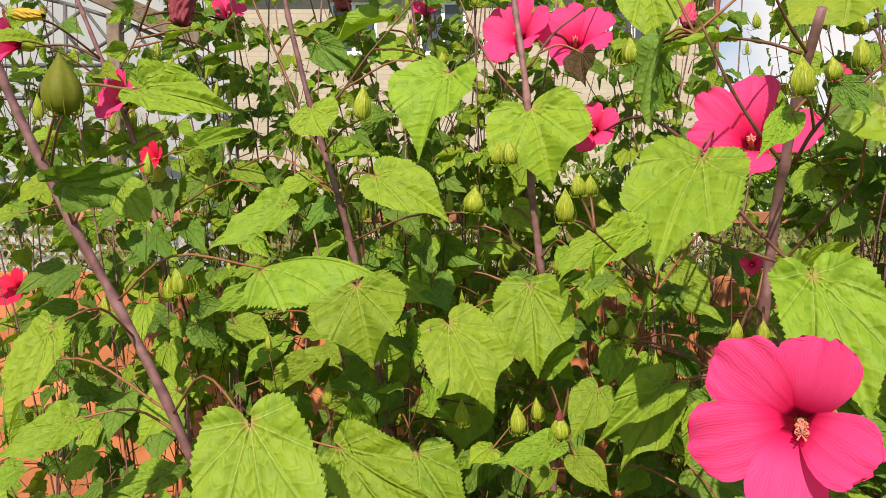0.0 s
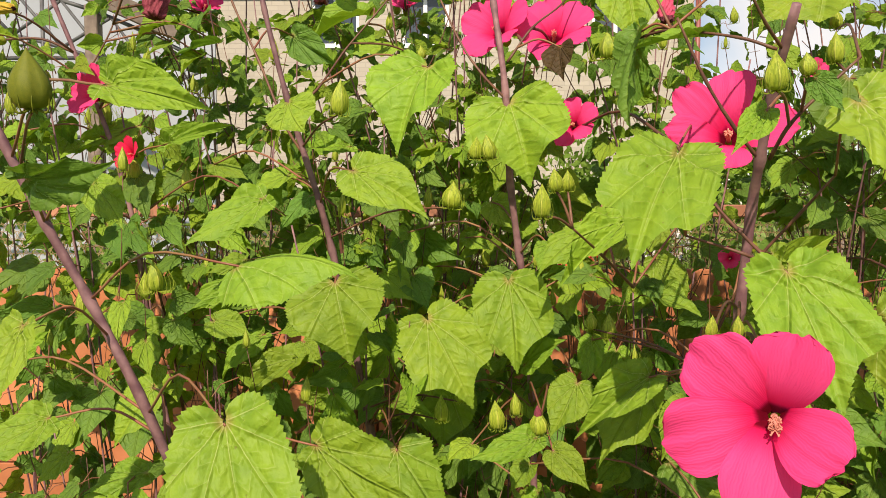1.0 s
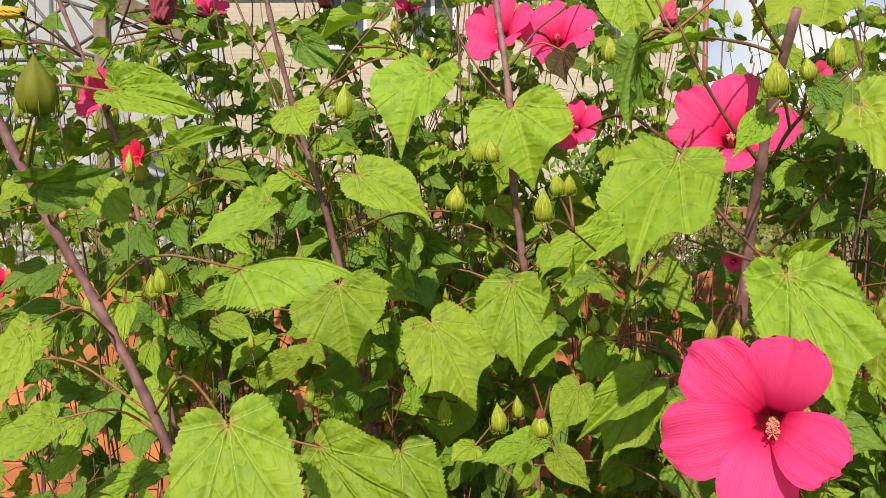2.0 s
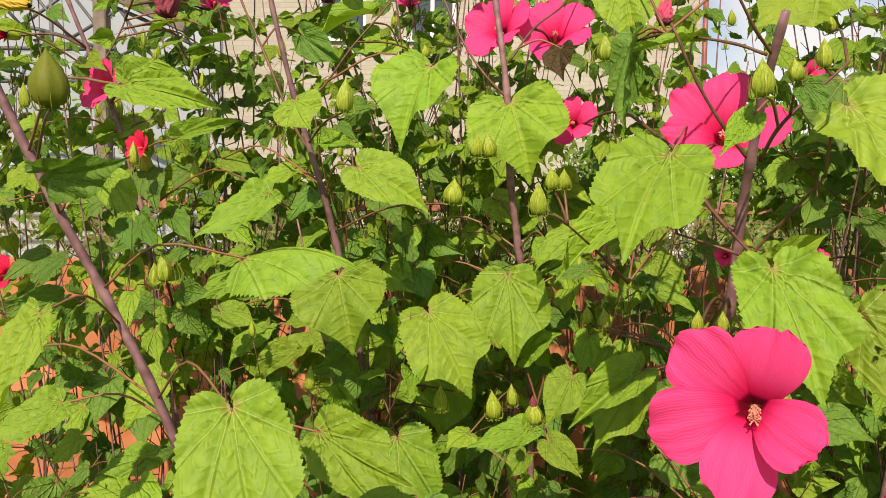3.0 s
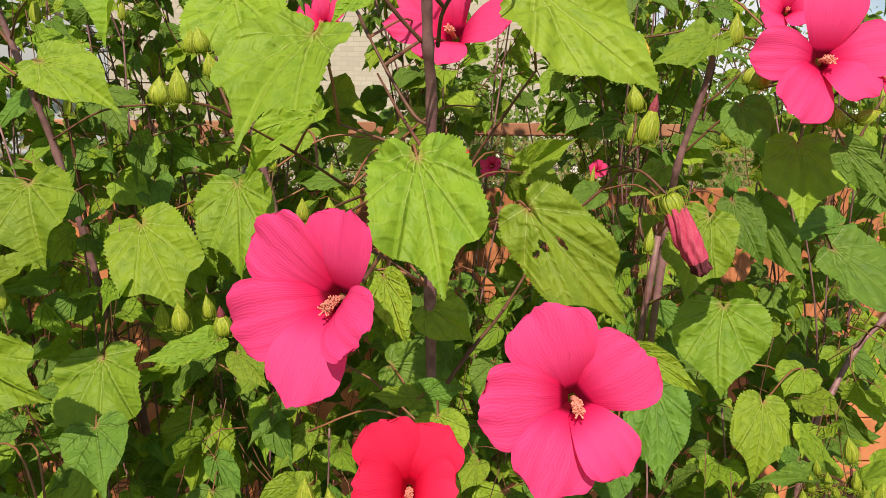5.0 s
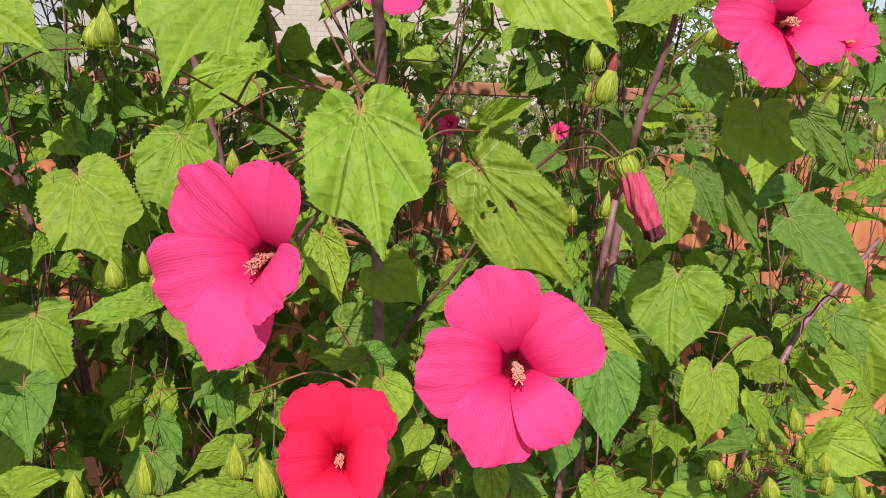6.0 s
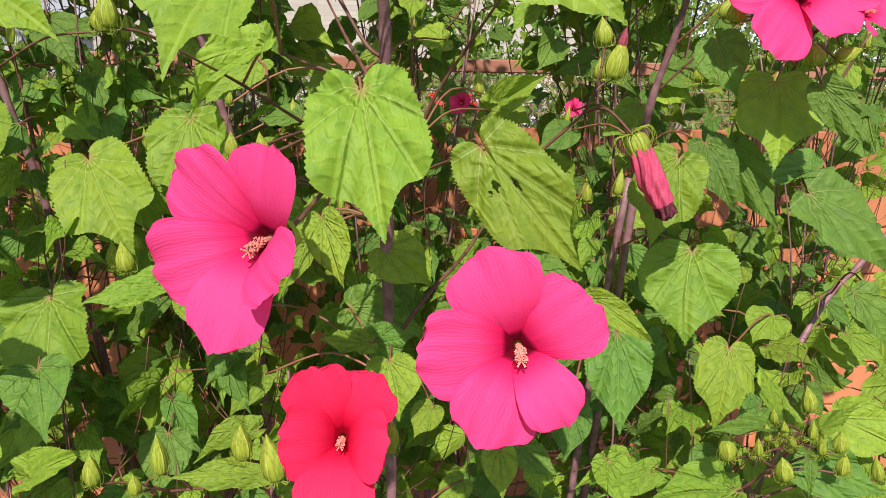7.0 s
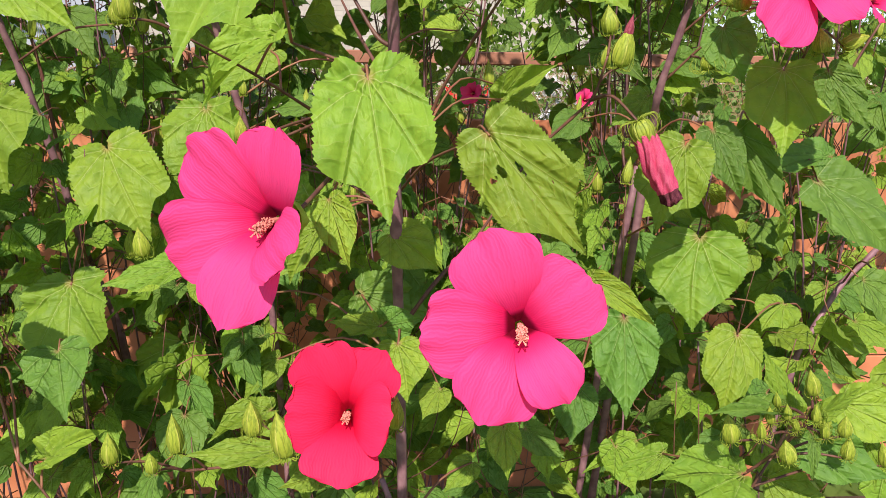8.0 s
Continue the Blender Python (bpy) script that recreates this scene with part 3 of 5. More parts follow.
def wilted(owner, foot, top, width, tint):
    foot, top = Vector(foot), Vector(top)
    way = top - foot
    m = aim(foot, way, 20) @ Matrix.Diagonal((width, width, way.length, 1))
    label = {"pink": "faded pink rolled hibiscus flower with brown end", "dark": "withered purple hibiscus flower", "yellow": "withered yellow flower"}[tint]
    made = under(owner, "wilted_flower", WILTED[tint], m, label)
    cap = aim(foot - way.normalized() * width * 0.45, way) @ Matrix.Diagonal((width * 0.85, width * 0.85, width * 1.25, 1))
    under(made, "calyx", BUDS[0], cap, "pale green calyx")
    under(made, "epicalyx", BRACTS_WIDE[0], cap)
    root = joint(owner, foot, 0.1, 0.2)
    if (root - foot).length < 0.3:
        stalk(owner, made, root, foot - way.normalized() * width * 0.4, way.normalized(), 0.002, "flower_stalk", TWIG)


# ---- ground, fence, house ----
ground = thing_mesh("ground", bm_mesh("ground", box(-60, 60, -20, 90, -0.3, 0.0), GRASS), Matrix(), "green garden lawn reaching to the distance", "ground", kind="structure")
bed = thing_mesh("flower_bed", bm_mesh("flower_bed", box(-4, 5, 0.5, 2.3, -0.05, 0.03, 0.02), SOIL), Matrix(), "bare brown soil of the flower bed", "soil", kind="structure")

FENCE_Y, BOARD_TOP, RAIL_Z = 2.42, 1.29, 1.475
fence = thing("fence", (0, FENCE_Y, 0), "orange-brown stained board fence with plastic net above", "fence")
plank = bm_mesh("board", box(-1.25, 1.25, -0.011, 0.011, -0.0775, 0.0775, 0.004), BOARD)
for col in range(4):
    for row in range(8):
        z = BOARD_TOP - 0.0775 - 0.160 * row
        under(fence, "board", plank, Matrix.Translation((-4.0 + 2.51 * col, FENCE_Y + 0.004 * math.sin(row * 5 + col), z)))
post = bm_mesh("post", box(-0.03, 0.03, -0.03, 0.03, -0.05, 1.47, 0.004), RAIL)
for col in range(5):
    under(fence, "post", post, Matrix.Translation((-5.25 + 2.51 * col, FENCE_Y + 0.045, 0)))
rail = bm_mesh("rail", box(-1.25, 1.25, -0.022, 0.022, -0.020, 0.020, 0.004), RAIL)
for col in range(4):
    under(fence, "rail", rail, Matrix.Translation((-4.0 + 2.51 * col, FENCE_Y + 0.01, RAIL_Z)))
verts, faces = [], []
CELL = 0.027
for row in range(8):
    for k in range(int(8 / CELL)):
        cx, cz = -4 + CELL * (k + 0.5 * (row % 2)), BOARD_TOP + 0.012 + row * CELL * 0.87
        if cz > RAIL_Z - 0.02:
            continue
        first = len(verts)
        for j in range(8):
            a = 2 * math.pi * j / 8
            for r, d in ((0.0112, -0.001), (0.0136, -0.001)):
                verts.append((cx + r * math.cos(a), FENCE_Y + d, cz + r * math.sin(a)))
        for j in range(8):
            a, b = first + 2 * j, first + 2 * ((j + 1) % 8)
            faces.append((a, a + 1, b + 1, b))
net = under(fence, "net", mesh_of("net", verts, faces, NET), Matrix(), "brown plastic net of round meshes")
tagged(net, kind="stuff")

HOUSE_Y = 16.0
house = thing("house", (0, HOUSE_Y, 0), "two-storey white brick house with white windows", "house")


def wall_with_windows():
    """The front wall in strips, so that the openings go through it."""
    holes = [(-9.5, -8.4), (-6.2, -5.1), (-2.95, -1.95), (-1.06, -0.08), (2.9, 3.9)]
    low, high = 4.75, 5.85
    spans = [(-14.0, 5.0, 0.0, low), (-14.0, 5.0, high, 6.2)]
    x = -14.0
    for a, b in holes:
        spans.append((x, a, low, high))
        x = b
    spans.append((x, 5.0, low, high))
    return spans, holes, low, high


SPANS, HOLES, LOW, HIGH = wall_with_windows()
for a, b, z0, z1 in SPANS:
    under(house, "wall", bm_mesh("wall", box(a, b, 0, 0.38, z0, z1), BRICK), Matrix.Translation((0, HOUSE_Y, 0)), "cream white brick wall")
under(house, "side_wall", bm_mesh("side_wall", box(4.62, 5.0, 0.381, 9, 0, 6.2), BRICK), Matrix.Translation((0, HOUSE_Y, 0)))
under(house, "roof", bm_mesh("roof", box(-14.6, 5.5, -0.6, 9.5, 6.2, 6.4, 0.02), ROOF), Matrix.Translation((0, HOUSE_Y, 0)), "brown metal eaves")
for a, b in HOLES:
    w = b - a
    bm = bmesh.new()
    for x0, x1, z0, z1 in ((0, 0.07, 0, HIGH - LOW), (w - 0.07, w, 0, HIGH - LOW), (0.07, w - 0.07, 0, 0.07), (0.07, w - 0.07, HIGH - LOW - 0.07, HIGH - LOW), (w / 2 - 0.04, w / 2 + 0.04, 0.07, HIGH - LOW - 0.07)):
        part = box(x0, x1, 0.08, 0.15, z0, z1)
        me = bpy.data.meshes.new("bar")
        part.to_mesh(me)
        part.free()
        bm.from_mesh(me)
        bpy.data.meshes.remove(me)
    win = under(house, "window", bm_mesh("window", bm, FRAME), Matrix.Translation((a, HOUSE_Y, LOW)))
    under(win, "pane", bm_mesh("pane", box(0.07, w - 0.07, 0.11, 0.12, 0.07, HIGH - LOW - 0.07), GLASS), Matrix.Translation((a, HOUSE_Y, LOW)))
    under(win, "sill", bm_mesh("sill", box(-0.08, w + 0.08, -0.08, 0.07, -0.05, 0.0), FRAME), Matrix.Translation((a, HOUSE_Y, LOW)))
verts, faces = tube([Vector((5.06, 0, z)) for z in (0.0, 2.0, 4.0, 6.2)], 0.055, 10)
under(house, "downpipe", mesh_of("downpipe", verts, faces, PIPE), Matrix.Translation((0, HOUSE_Y - 0.08, 0)), "red-brown downpipe at the corner")

# carport with an iron lattice arch
CAR_Y = 8.2
carport = thing("carport", (-5.5, CAR_Y, 0), "iron lattice carport with white sheeting and timber eave", "carport")
verts, faces = [], []


def rod(a, b, r=0.018):
    tube([Vector(a), Vector(b)], r, 6, verts, faces)


def arch(h, x):
    return h + 0.95 * (1 - ((x + 5.8) / 3.2) ** 2)


for k in range(24):
    x0, x1 = -9.0 + k * 0.267, -9.0 + (k + 1) * 0.267
    for h in (2.45, 2.95):
        rod((x0, 0, arch(h, x0)), (x1, 0, arch(h, x1)), 0.022)
    if k % 2 == 0 and k < 23:
        rod((x0, 0, arch(2.45, x0)), (x1 + 0.267, 0, arch(2.95, x1 + 0.267)))
        rod((x0, 0, arch(2.95, x0)), (x1 + 0.267, 0, arch(2.45, x1 + 0.267)))
        rod((x1, 0, 2.25), (x1 + 0.5, 0, arch(2.45, x1 + 0.5)))
for z in (2.2, 2.7, 3.05):
    rod((-9.0, 0, z), (-3.7, 0, z), 0.022)
for x in (-6.6, -5.2, -4.4):
    rod((x, 0, 2.2), (x, 0, arch(2.95, x)), 0.022)
under(carport, "lattice", mesh_of("lattice", verts, faces, IRON), Matrix.Translation((0, CAR_Y, 0)), "dark grey iron lattice")
for x in (-8.9, -3.85):
    under(carport, "post", bm_mesh("post", box(-0.07, 0.07, -0.07, 0.07, 0, 3.6, 0.01), TIMBER), Matrix.Translation((x, CAR_Y, 0)))
under(carport, "sheeting", bm_mesh("sheeting", box(-9.2, -3.2, 0.9, 0.94, 0.0, 6.5), SHEET), Matrix.Translation((0, CAR_Y + 1.2, 0)), "white corrugated sheeting")
eave = Matrix.Translation((-3.9, CAR_Y - 0.05, 3.75)) @ Matrix.Rotation(radians(24), 4, "Y")
under(carport, "eave", bm_mesh("eave", box(-1.3, 1.1, -0.06, 0.06, -0.10, 0.10, 0.01), TIMBER), eave, "grey-brown timber eave board")


# garden beyond the fence
def clump(rng, centre, size, count, leaf_size, verts, faces):
    for _ in range(count):
        d = Vector((rng.gauss(0, 0.42), rng.gauss(0, 0.42), rng.gauss(0, 0.42)))
        at = centre + Vector((d.x * size[0], d.y * size[1], d.z * size[2]))
        if at.z < 0.03:
            continue
        a = Vector((rng.uniform(-1, 1), rng.uniform(-1, 1), rng.uniform(-0.6, 0.8))).normalized()
        b = a.orthogonal().normalized()
        b = Matrix.Rotation(rng.uniform(0, 6.3), 3, a) @ b
        c = a.cross(b)
        s = leaf_size * rng.uniform(0.6, 1.3)
        i = len(verts)
        verts.extend([at, at + b * s * 0.5 + c * s * 0.28 + a * s * 0.08, at + b * s * 1.1, at + b * s * 0.5 - c * s * 0.28 + a * s * 0.08])
        faces.append((i, i + 1, i + 2, i + 3))


def shrub(x, y, height, width, seed, leaf_size=0.06, count=1500, label="leafy green garden shrub", material=None):
    rng = random.Random(seed)
    ob = thing("shrub", (x, y, 0), label, "shrub", "garden shrubs")
    verts, faces = [], []
    for k in range(6):
        a = rng.uniform(0, 6.3)
        top = Vector((math.cos(a) * width * 0.3, math.sin(a) * width * 0.3, height * rng.uniform(0.7, 0.95)))
        tube([Vector((0.03 * math.cos(a), 0.03 * math.sin(a), -0.02)), top * 0.5 + Vector((0.02, 0, 0)), top], [0.02, 0.014, 0.005], 5, verts, faces)
    under(ob, "trunk", mesh_of("trunk", verts, faces, TIMBER), Matrix.Translation((x, y, 0)))
    verts, faces = [], []
    for k in range(14):
        z = height * rng.uniform(0.25, 0.95)
        r = width * 0.45 * math.sin(math.pi * min(1, 0.25 + 0.72 * z / height))
        a = rng.uniform(0, 6.3)
        clump(rng, Vector((math.cos(a) * r, math.sin(a) * r, z)), (width * 0.3, width * 0.3, height * 0.18), count // 14, leaf_size, verts, faces)
    crown = under(ob, "crown", mesh_of("crown", verts, faces, material or LEAF_FAR, smooth=False), Matrix.Translation((x, y, 0)))
    tagged(crown, kind="stuff")
    return ob


for k, (x, y, h, w, leaf_size) in enumerate([(-3.2, 5.6, 1.7, 1.9, 0.08), (-1.6, 6.2, 1.5, 1.8, 0.07), (0.1, 6.6, 1.45, 1.8, 0.07), (1.3, 5.4, 1.35, 1.5, 0.06), (2.6, 5.2, 1.5, 1.7, 0.06), (3.9, 5.8, 1.7, 1.9, 0.07), (5.4, 7.5, 2.2, 2.4, 0.09), (7.6, 9.0, 2.6, 2.8, 0.10), (9.5, 12.0, 3.0, 3.4, 0.12), (2.2, 9.5, 2.0, 2.6, 0.09), (-0.9, 10.0, 1.9, 2.4, 0.09), (1.45, 7.4, 2.1, 1.5, 0.08)]):
    shrub(x, y, h, w, 70 + k, leaf_size)


for k, (x, y, h, w) in enumerate([(3.5, 8.4, 2.6, 2.4), (4.7, 9.2, 2.9, 2.6), (6.0, 10.2, 3.1, 2.8), (2.9, 7.2, 2.1, 1.8)]):
    shrub(x, y, h, w, 170 + k, 0.085, 2600)
# low pale planting just beyond the fence
for k in range(9):
    shrub(-1.6 + 0.62 * k, 3.75 + 0.35 * math.sin(k * 2.3), 1.42 + 0.10 * math.sin(k * 1.7), 0.85, 140 + k, 0.040, 1700, "pale green bushy garden plant", LEAF_PALE)


def flower_clump(x, y, z, spread, material, label, seed, count=26):
    rng = random.Random(seed)
    ob = thing("flower_clump", (x, y, 0), label, "flowers", "garden flowers")
    verts, faces = [], []
    for k in range(count):
        at = Vector((rng.gauss(0, spread), rng.gauss(0, spread), z + rng.gauss(0, spread * 0.5)))
        clump(rng, at, (0.035, 0.035, 0.03), 9, 0.035, verts, faces)
    tagged(under(ob, "blossom", mesh_of("blossom", verts, faces, material, smooth=False), Matrix.Translation((x, y, 0))), kind="stuff")
    verts, faces = [], []
    for k in range(30):
        d = Vector((rng.gauss(0, spread), rng.gauss(0, spread), 0))
        tube([d * 0.4, d + Vector((0, 0, z * 0.97))], 0.004, 4, verts, faces)
        clump(rng, d + Vector((0, 0, z * rng.uniform(0.5, 0.95))), (0.08, 0.08, 0.08), 10, 0.05, verts, faces)
    tagged(under(ob, "stalk", mesh_of("stalk", verts, faces, LEAF_FAR, smooth=False), Matrix.Translation((x, y, 0))), kind="stuff")


flower_clump(0.72, 3.5, 1.30, 0.07, PETAL_FAR, "red geranium flowers beyond the fence", 1, 12)
flower_clump(0.55, 3.6, 1.24, 0.05, PETAL_FAR, "red geranium flowers beyond the fence", 2, 8)
flower_clump(0.95, 3.7, 1.28, 0.16, PETAL_WHITE, "white flowers beyond the fence", 3, 14)
flower_clump(1.2, 3.9, 1.3, 0.12, PETAL_WHITE, "white flowers beyond the fence", 4, 12)

# ---- the hibiscus bed ----
left = plant(-0.25, 1.10, "hibiscus with leaning purple stem and broad leaves")
mid = plant(-0.05, 1.42, "hibiscus with purple-brown stems and heart-shaped leaves")
ctr = plant(0.17, 1.45, "hibiscus with slim stems, buds and pink flowers")
right = plant(0.38, 1.10, "hibiscus with thick purple stem and bright pink flowers")
l2 = plant(-0.44, 1.50, "tall hibiscus with thin stems and green buds")
rr = plant(0.68, 1.30, "hibiscus with large pink flower and lobed leaves")
far = plant(1.00, 1.36, "hibiscus with leaning brown stem and wide leaves")
low = plant(0.55, 0.95, "low hibiscus shoots with many pale green buds")
stem(low, "stem", [(0.50, 0.93, 0.45), (0.42, 0.90, 0.75), (0.36, 0.88, 0.95)], 0.004, 0.003)
stem(low, "branch", [(0.50, 0.93, 0.40), (0.75, 0.90, 0.75), (0.84, 0.86, 0.98)], 0.0035, 0.002)
stem(low, "branch", [(0.50, 0.93, 0.40), (0.05, 0.93, 0.75), (-0.1, 0.94, 0.95)], 0.0035, 0.002)
stem(rr, "stem", [(0.70, 1.25, 0.6), (0.72, 1.20, 1.0), (0.75, 1.18, 1.3)], 0.006, 0.0045)
# stems
stem(left, "stem", [(-0.299, 1.000, 1.005), (-0.346, 0.970, 1.126), (-0.392, 0.950, 1.259), (-0.452, 0.950, 1.379), (-0.500, 0.940, 1.477), (-0.543, 0.930, 1.576), (-0.577, 0.920, 1.665), (-0.590, 0.900, 1.735)], 0.0060, 0.0042)
stem(mid, "stem", [(-0.110, 1.340, 0.979), (-0.138, 1.310, 1.112), (-0.165, 1.290, 1.276), (-0.195, 1.270, 1.423), (-0.211, 1.250, 1.500), (-0.232, 1.240, 1.574), (-0.260, 1.230, 1.674), (-0.291, 1.220, 1.807), (-0.300, 1.220, 1.869)], 0.0060, 0.0030)
stem(mid, "branch", [(-0.237, 1.240, 1.583), (-0.265, 1.240, 1.629), (-0.311, 1.260, 1.734), (-0.358, 1.280, 1.832), (-0.372, 1.280, 1.878)], 0.0035, 0.0020)
stem(mid, "branch", [(-0.249, 1.230, 1.655), (-0.215, 1.250, 1.686), (-0.175, 1.300, 1.760), (-0.128, 1.320, 1.821), (-0.072, 1.350, 1.897)], 0.0028, 0.0015)
stem(ctr, "stem", [(0.145, 1.320, 1.233), (0.120, 1.280, 1.415), (0.101, 1.240, 1.537), (0.091, 1.220, 1.681), (0.072, 1.220, 1.814), (0.065, 1.220, 1.867)], 0.0058, 0.0035)
stem(ctr, "branch", [(0.092, 1.220, 1.667), (0.053, 1.220, 1.707), (0.017, 1.240, 1.765), (-0.025, 1.260, 1.861)], 0.0030, 0.0018)
stem(ctr, "branch", [(0.094, 1.220, 1.725), (0.135, 1.240, 1.783), (0.184, 1.270, 1.826), (0.216, 1.300, 1.871)], 0.0028, 0.0015)
stem(right, "stem", [(0.378, 1.000, 1.256), (0.375, 0.970, 1.365), (0.375, 0.940, 1.495), (0.368, 0.900, 1.554), (0.364, 0.860, 1.627), (0.361, 0.800, 1.707)], 0.0062, 0.0044)
stem(right, "branch", [(0.373, 0.950, 1.466), (0.354, 0.960, 1.480), (0.324, 0.980, 1.530), (0.301, 1.000, 1.575)], 0.0036, 0.0022)
stem(right, "branch", [(0.366, 0.900, 1.554), (0.328, 0.880, 1.591), (0.292, 0.870, 1.641), (0.259, 0.870, 1.710)], 0.0032, 0.0020)
stem(right, "branch", [(0.379, 0.900, 1.554), (0.383, 0.860, 1.589), (0.414, 0.850, 1.625), (0.454, 0.850, 1.662)], 0.0032, 0.0020)
stem(right, "branch", [(0.359, 0.840, 1.669), (0.324, 0.860, 1.686), (0.267, 0.920, 1.709)], 0.0026, 0.0018)
stem(right, "branch", [(0.361, 0.830, 1.667), (0.330, 0.800, 1.687), (0.304, 0.780, 1.716)], 0.0026, 0.0018)
stem(l2, "stem", [(-0.572, 1.420, 1.293), (-0.578, 1.400, 1.435), (-0.614, 1.380, 1.613), (-0.655, 1.360, 1.743), (-0.694, 1.350, 1.852), (-0.713, 1.340, 1.908)], 0.0050, 0.0028)
stem(l2, "branch", [(-0.650, 1.360, 1.723), (-0.606, 1.370, 1.806), (-0.586, 1.380, 1.879)], 0.0022, 0.0014)
stem(ctr, "branch", [(-0.544, 1.600, 0.934), (-0.556, 1.550, 1.084), (-0.559, 1.500, 1.236), (-0.573, 1.480, 1.330)], 0.0045, 0.0030)
stem(rr, "stem", [(0.769, 1.200, 1.284), (0.763, 1.150, 1.408), (0.777, 1.120, 1.495), (0.784, 1.100, 1.553), (0.788, 1.100, 1.597)], 0.0060, 0.0030)
stem(rr, "branch", [(0.770, 1.150, 1.428), (0.804, 1.120, 1.472), (0.833, 1.100, 1.503)], 0.0026, 0.0016)
stem(rr, "branch", [(0.774, 1.130, 1.487), (0.799, 1.100, 1.517), (0.827, 1.080, 1.549)], 0.0026, 0.0016)
stem(rr, "branch", [(0.555, 1.050, 1.328), (0.606, 1.020, 1.382), (0.628, 1.000, 1.412), (0.637, 0.980, 1.460)], 0.0030, 0.0018)
stem(rr, "branch", [(0.401, 1.150, 1.289), (0.437, 1.100, 1.405), (0.483, 1.050, 1.486), (0.516, 1.020, 1.539)], 0.0034, 0.0022)
stem(far, "stem", [(1.105, 1.300, 0.904), (1.150, 1.320, 0.984), (1.206, 1.340, 1.065), (1.267, 1.360, 1.114), (1.371, 1.400, 1.204)], 0.0052, 0.0035)
stem(far, "branch", [(1.076, 1.300, 1.300), (1.105, 1.280, 1.379), (1.121, 1.260, 1.453), (1.152, 1.250, 1.525)], 0.0045, 0.0025)
stem(far, "branch", [(0.963, 1.300, 1.319), (0.989, 1.250, 1.389), (1.000, 1.200, 1.460), (0.970, 1.100, 1.513)], 0.0040, 0.0022)
stem(far, "branch", [(0.790, 1.300, 1.121), (0.794, 1.300, 1.201), (0.768, 1.320, 1.305), (0.808, 1.400, 1.387)], 0.0040, 0.0022)
stem(right, "branch", [(0.389, 0.980, 1.117), (0.433, 1.000, 1.171), (0.496, 1.100, 1.208), (0.584, 1.200, 1.309)], 0.0040, 0.0022)
stem(right, "branch", [(0.362, 0.840, 1.432), (0.323, 0.830, 1.448), (0.270, 0.860, 1.466)], 0.0030, 0.0016)
stem(right, "branch", [(0.362, 0.850, 1.437), (0.337, 0.900, 1.478), (0.311, 0.950, 1.527)], 0.0030, 0.0016)
stem(right, "branch", [(0.270, 1.100, 1.380), (0.206, 1.000, 1.432), (0.149, 0.900, 1.473)], 0.0030, 0.0016)
stem(rr, "branch", [(0.384, 1.100, 1.273), (0.417, 1.000, 1.326), (0.468, 0.900, 1.364)], 0.0030, 0.0018)
stem(far, "branch", [(0.815, 1.700, 1.316), (0.822, 1.680, 1.442), (0.821, 1.660, 1.496)], 0.0038, 0.0022)
stem(ctr, "branch", [(-0.150, 1.600, 0.602), (-0.172, 1.550, 0.796), (-0.189, 1.500, 0.913)], 0.0050, 0.0030)
stem(mid, "branch", [(-0.166, 1.350, 1.112), (-0.177, 1.330, 1.287), (-0.186, 1.320, 1.412), (-0.193, 1.300, 1.496)], 0.0050, 0.0030)
stem(low, "branch", [(0.103, 0.950, 0.927), (0.180, 0.920, 0.950), (0.258, 0.850, 0.995), (0.300, 0.800, 1.003)], 0.0026, 0.0016)
stem(low, "branch", [(0.789, 0.900, 0.909), (0.830, 0.850, 0.985), (0.844, 0.800, 1.062), (0.843, 0.800, 1.096)], 0.0026, 0.0018)

# flowers
flower(right, (0.271, 0.615, 1.325), (-0.37, -0.92, 0.14), 0.084, 0, 0.8, "pink", [(49, 1.08, 0.90, 3), (-12, 0.94, 0.88, 5), (108, 1.12, 0.94, 2), (-114, 1.00, 0.80, 30), (168, 1.08, 0.84, 10)])
flower(right, (0.409, 1.120, 1.612), (-0.32, -0.85, 0.42), 0.094, 0, 1.0, "pink", [(-2, 1.06, 0.84, 0), (50, 1.04, 0.68, 0), (98, 0.98, 0.64, 4), (-92, 1.0, 0.92, 0), (174, 0.74, 0.92, 0)])
flower(rr, (0.484, 0.640, 1.226), (-0.1, -0.96, 0.18), 0.084, 0, 0.8, "pink", [(23, 1.08, 1.08, 0), (-50, 0.92, 1.06, 3), (-146, 0.92, 0.76, 10), (93, 1.06, 1.04, 2), (158, 1.02, 1.04, 0)])
flower(low, (0.336, 0.600, 1.171), (-0.05, -0.9, 0.36), 0.055, 0, 1.1, "red", [(27, 1.10, 1.16, -2), (-30, 1.05, 1.12, -2), (88, 0.90, 1.26, 6), (-92, 0.84, 1.20, 10), (176, 1.02, 1.28, 2)])
flower(far, (0.874, 0.950, 1.557), (-0.12, -0.95, 0.15), 0.090, 0, 0.8, "pink", [(-4, 1.06, 0.92, 2), (-82, 0.95, 0.95, 4), (88, 1.08, 0.85, 0), (148, 1.08, 1.0, 4), (-134, 0.86, 0.85, 8)])
flower(ctr, (0.077, 1.300, 1.802), (-0.45, -0.8, 0.4), 0.065, 0, 1.0, "pink")
flower(ctr, (0.178, 1.300, 1.795), (-0.1, -0.8, 0.5), 0.071, 20, 1.0, "pink")
flower(right, (0.215, 1.330, 1.643), (-0.3, -0.85, 0.3), 0.047, 10, 1.0, "pink")
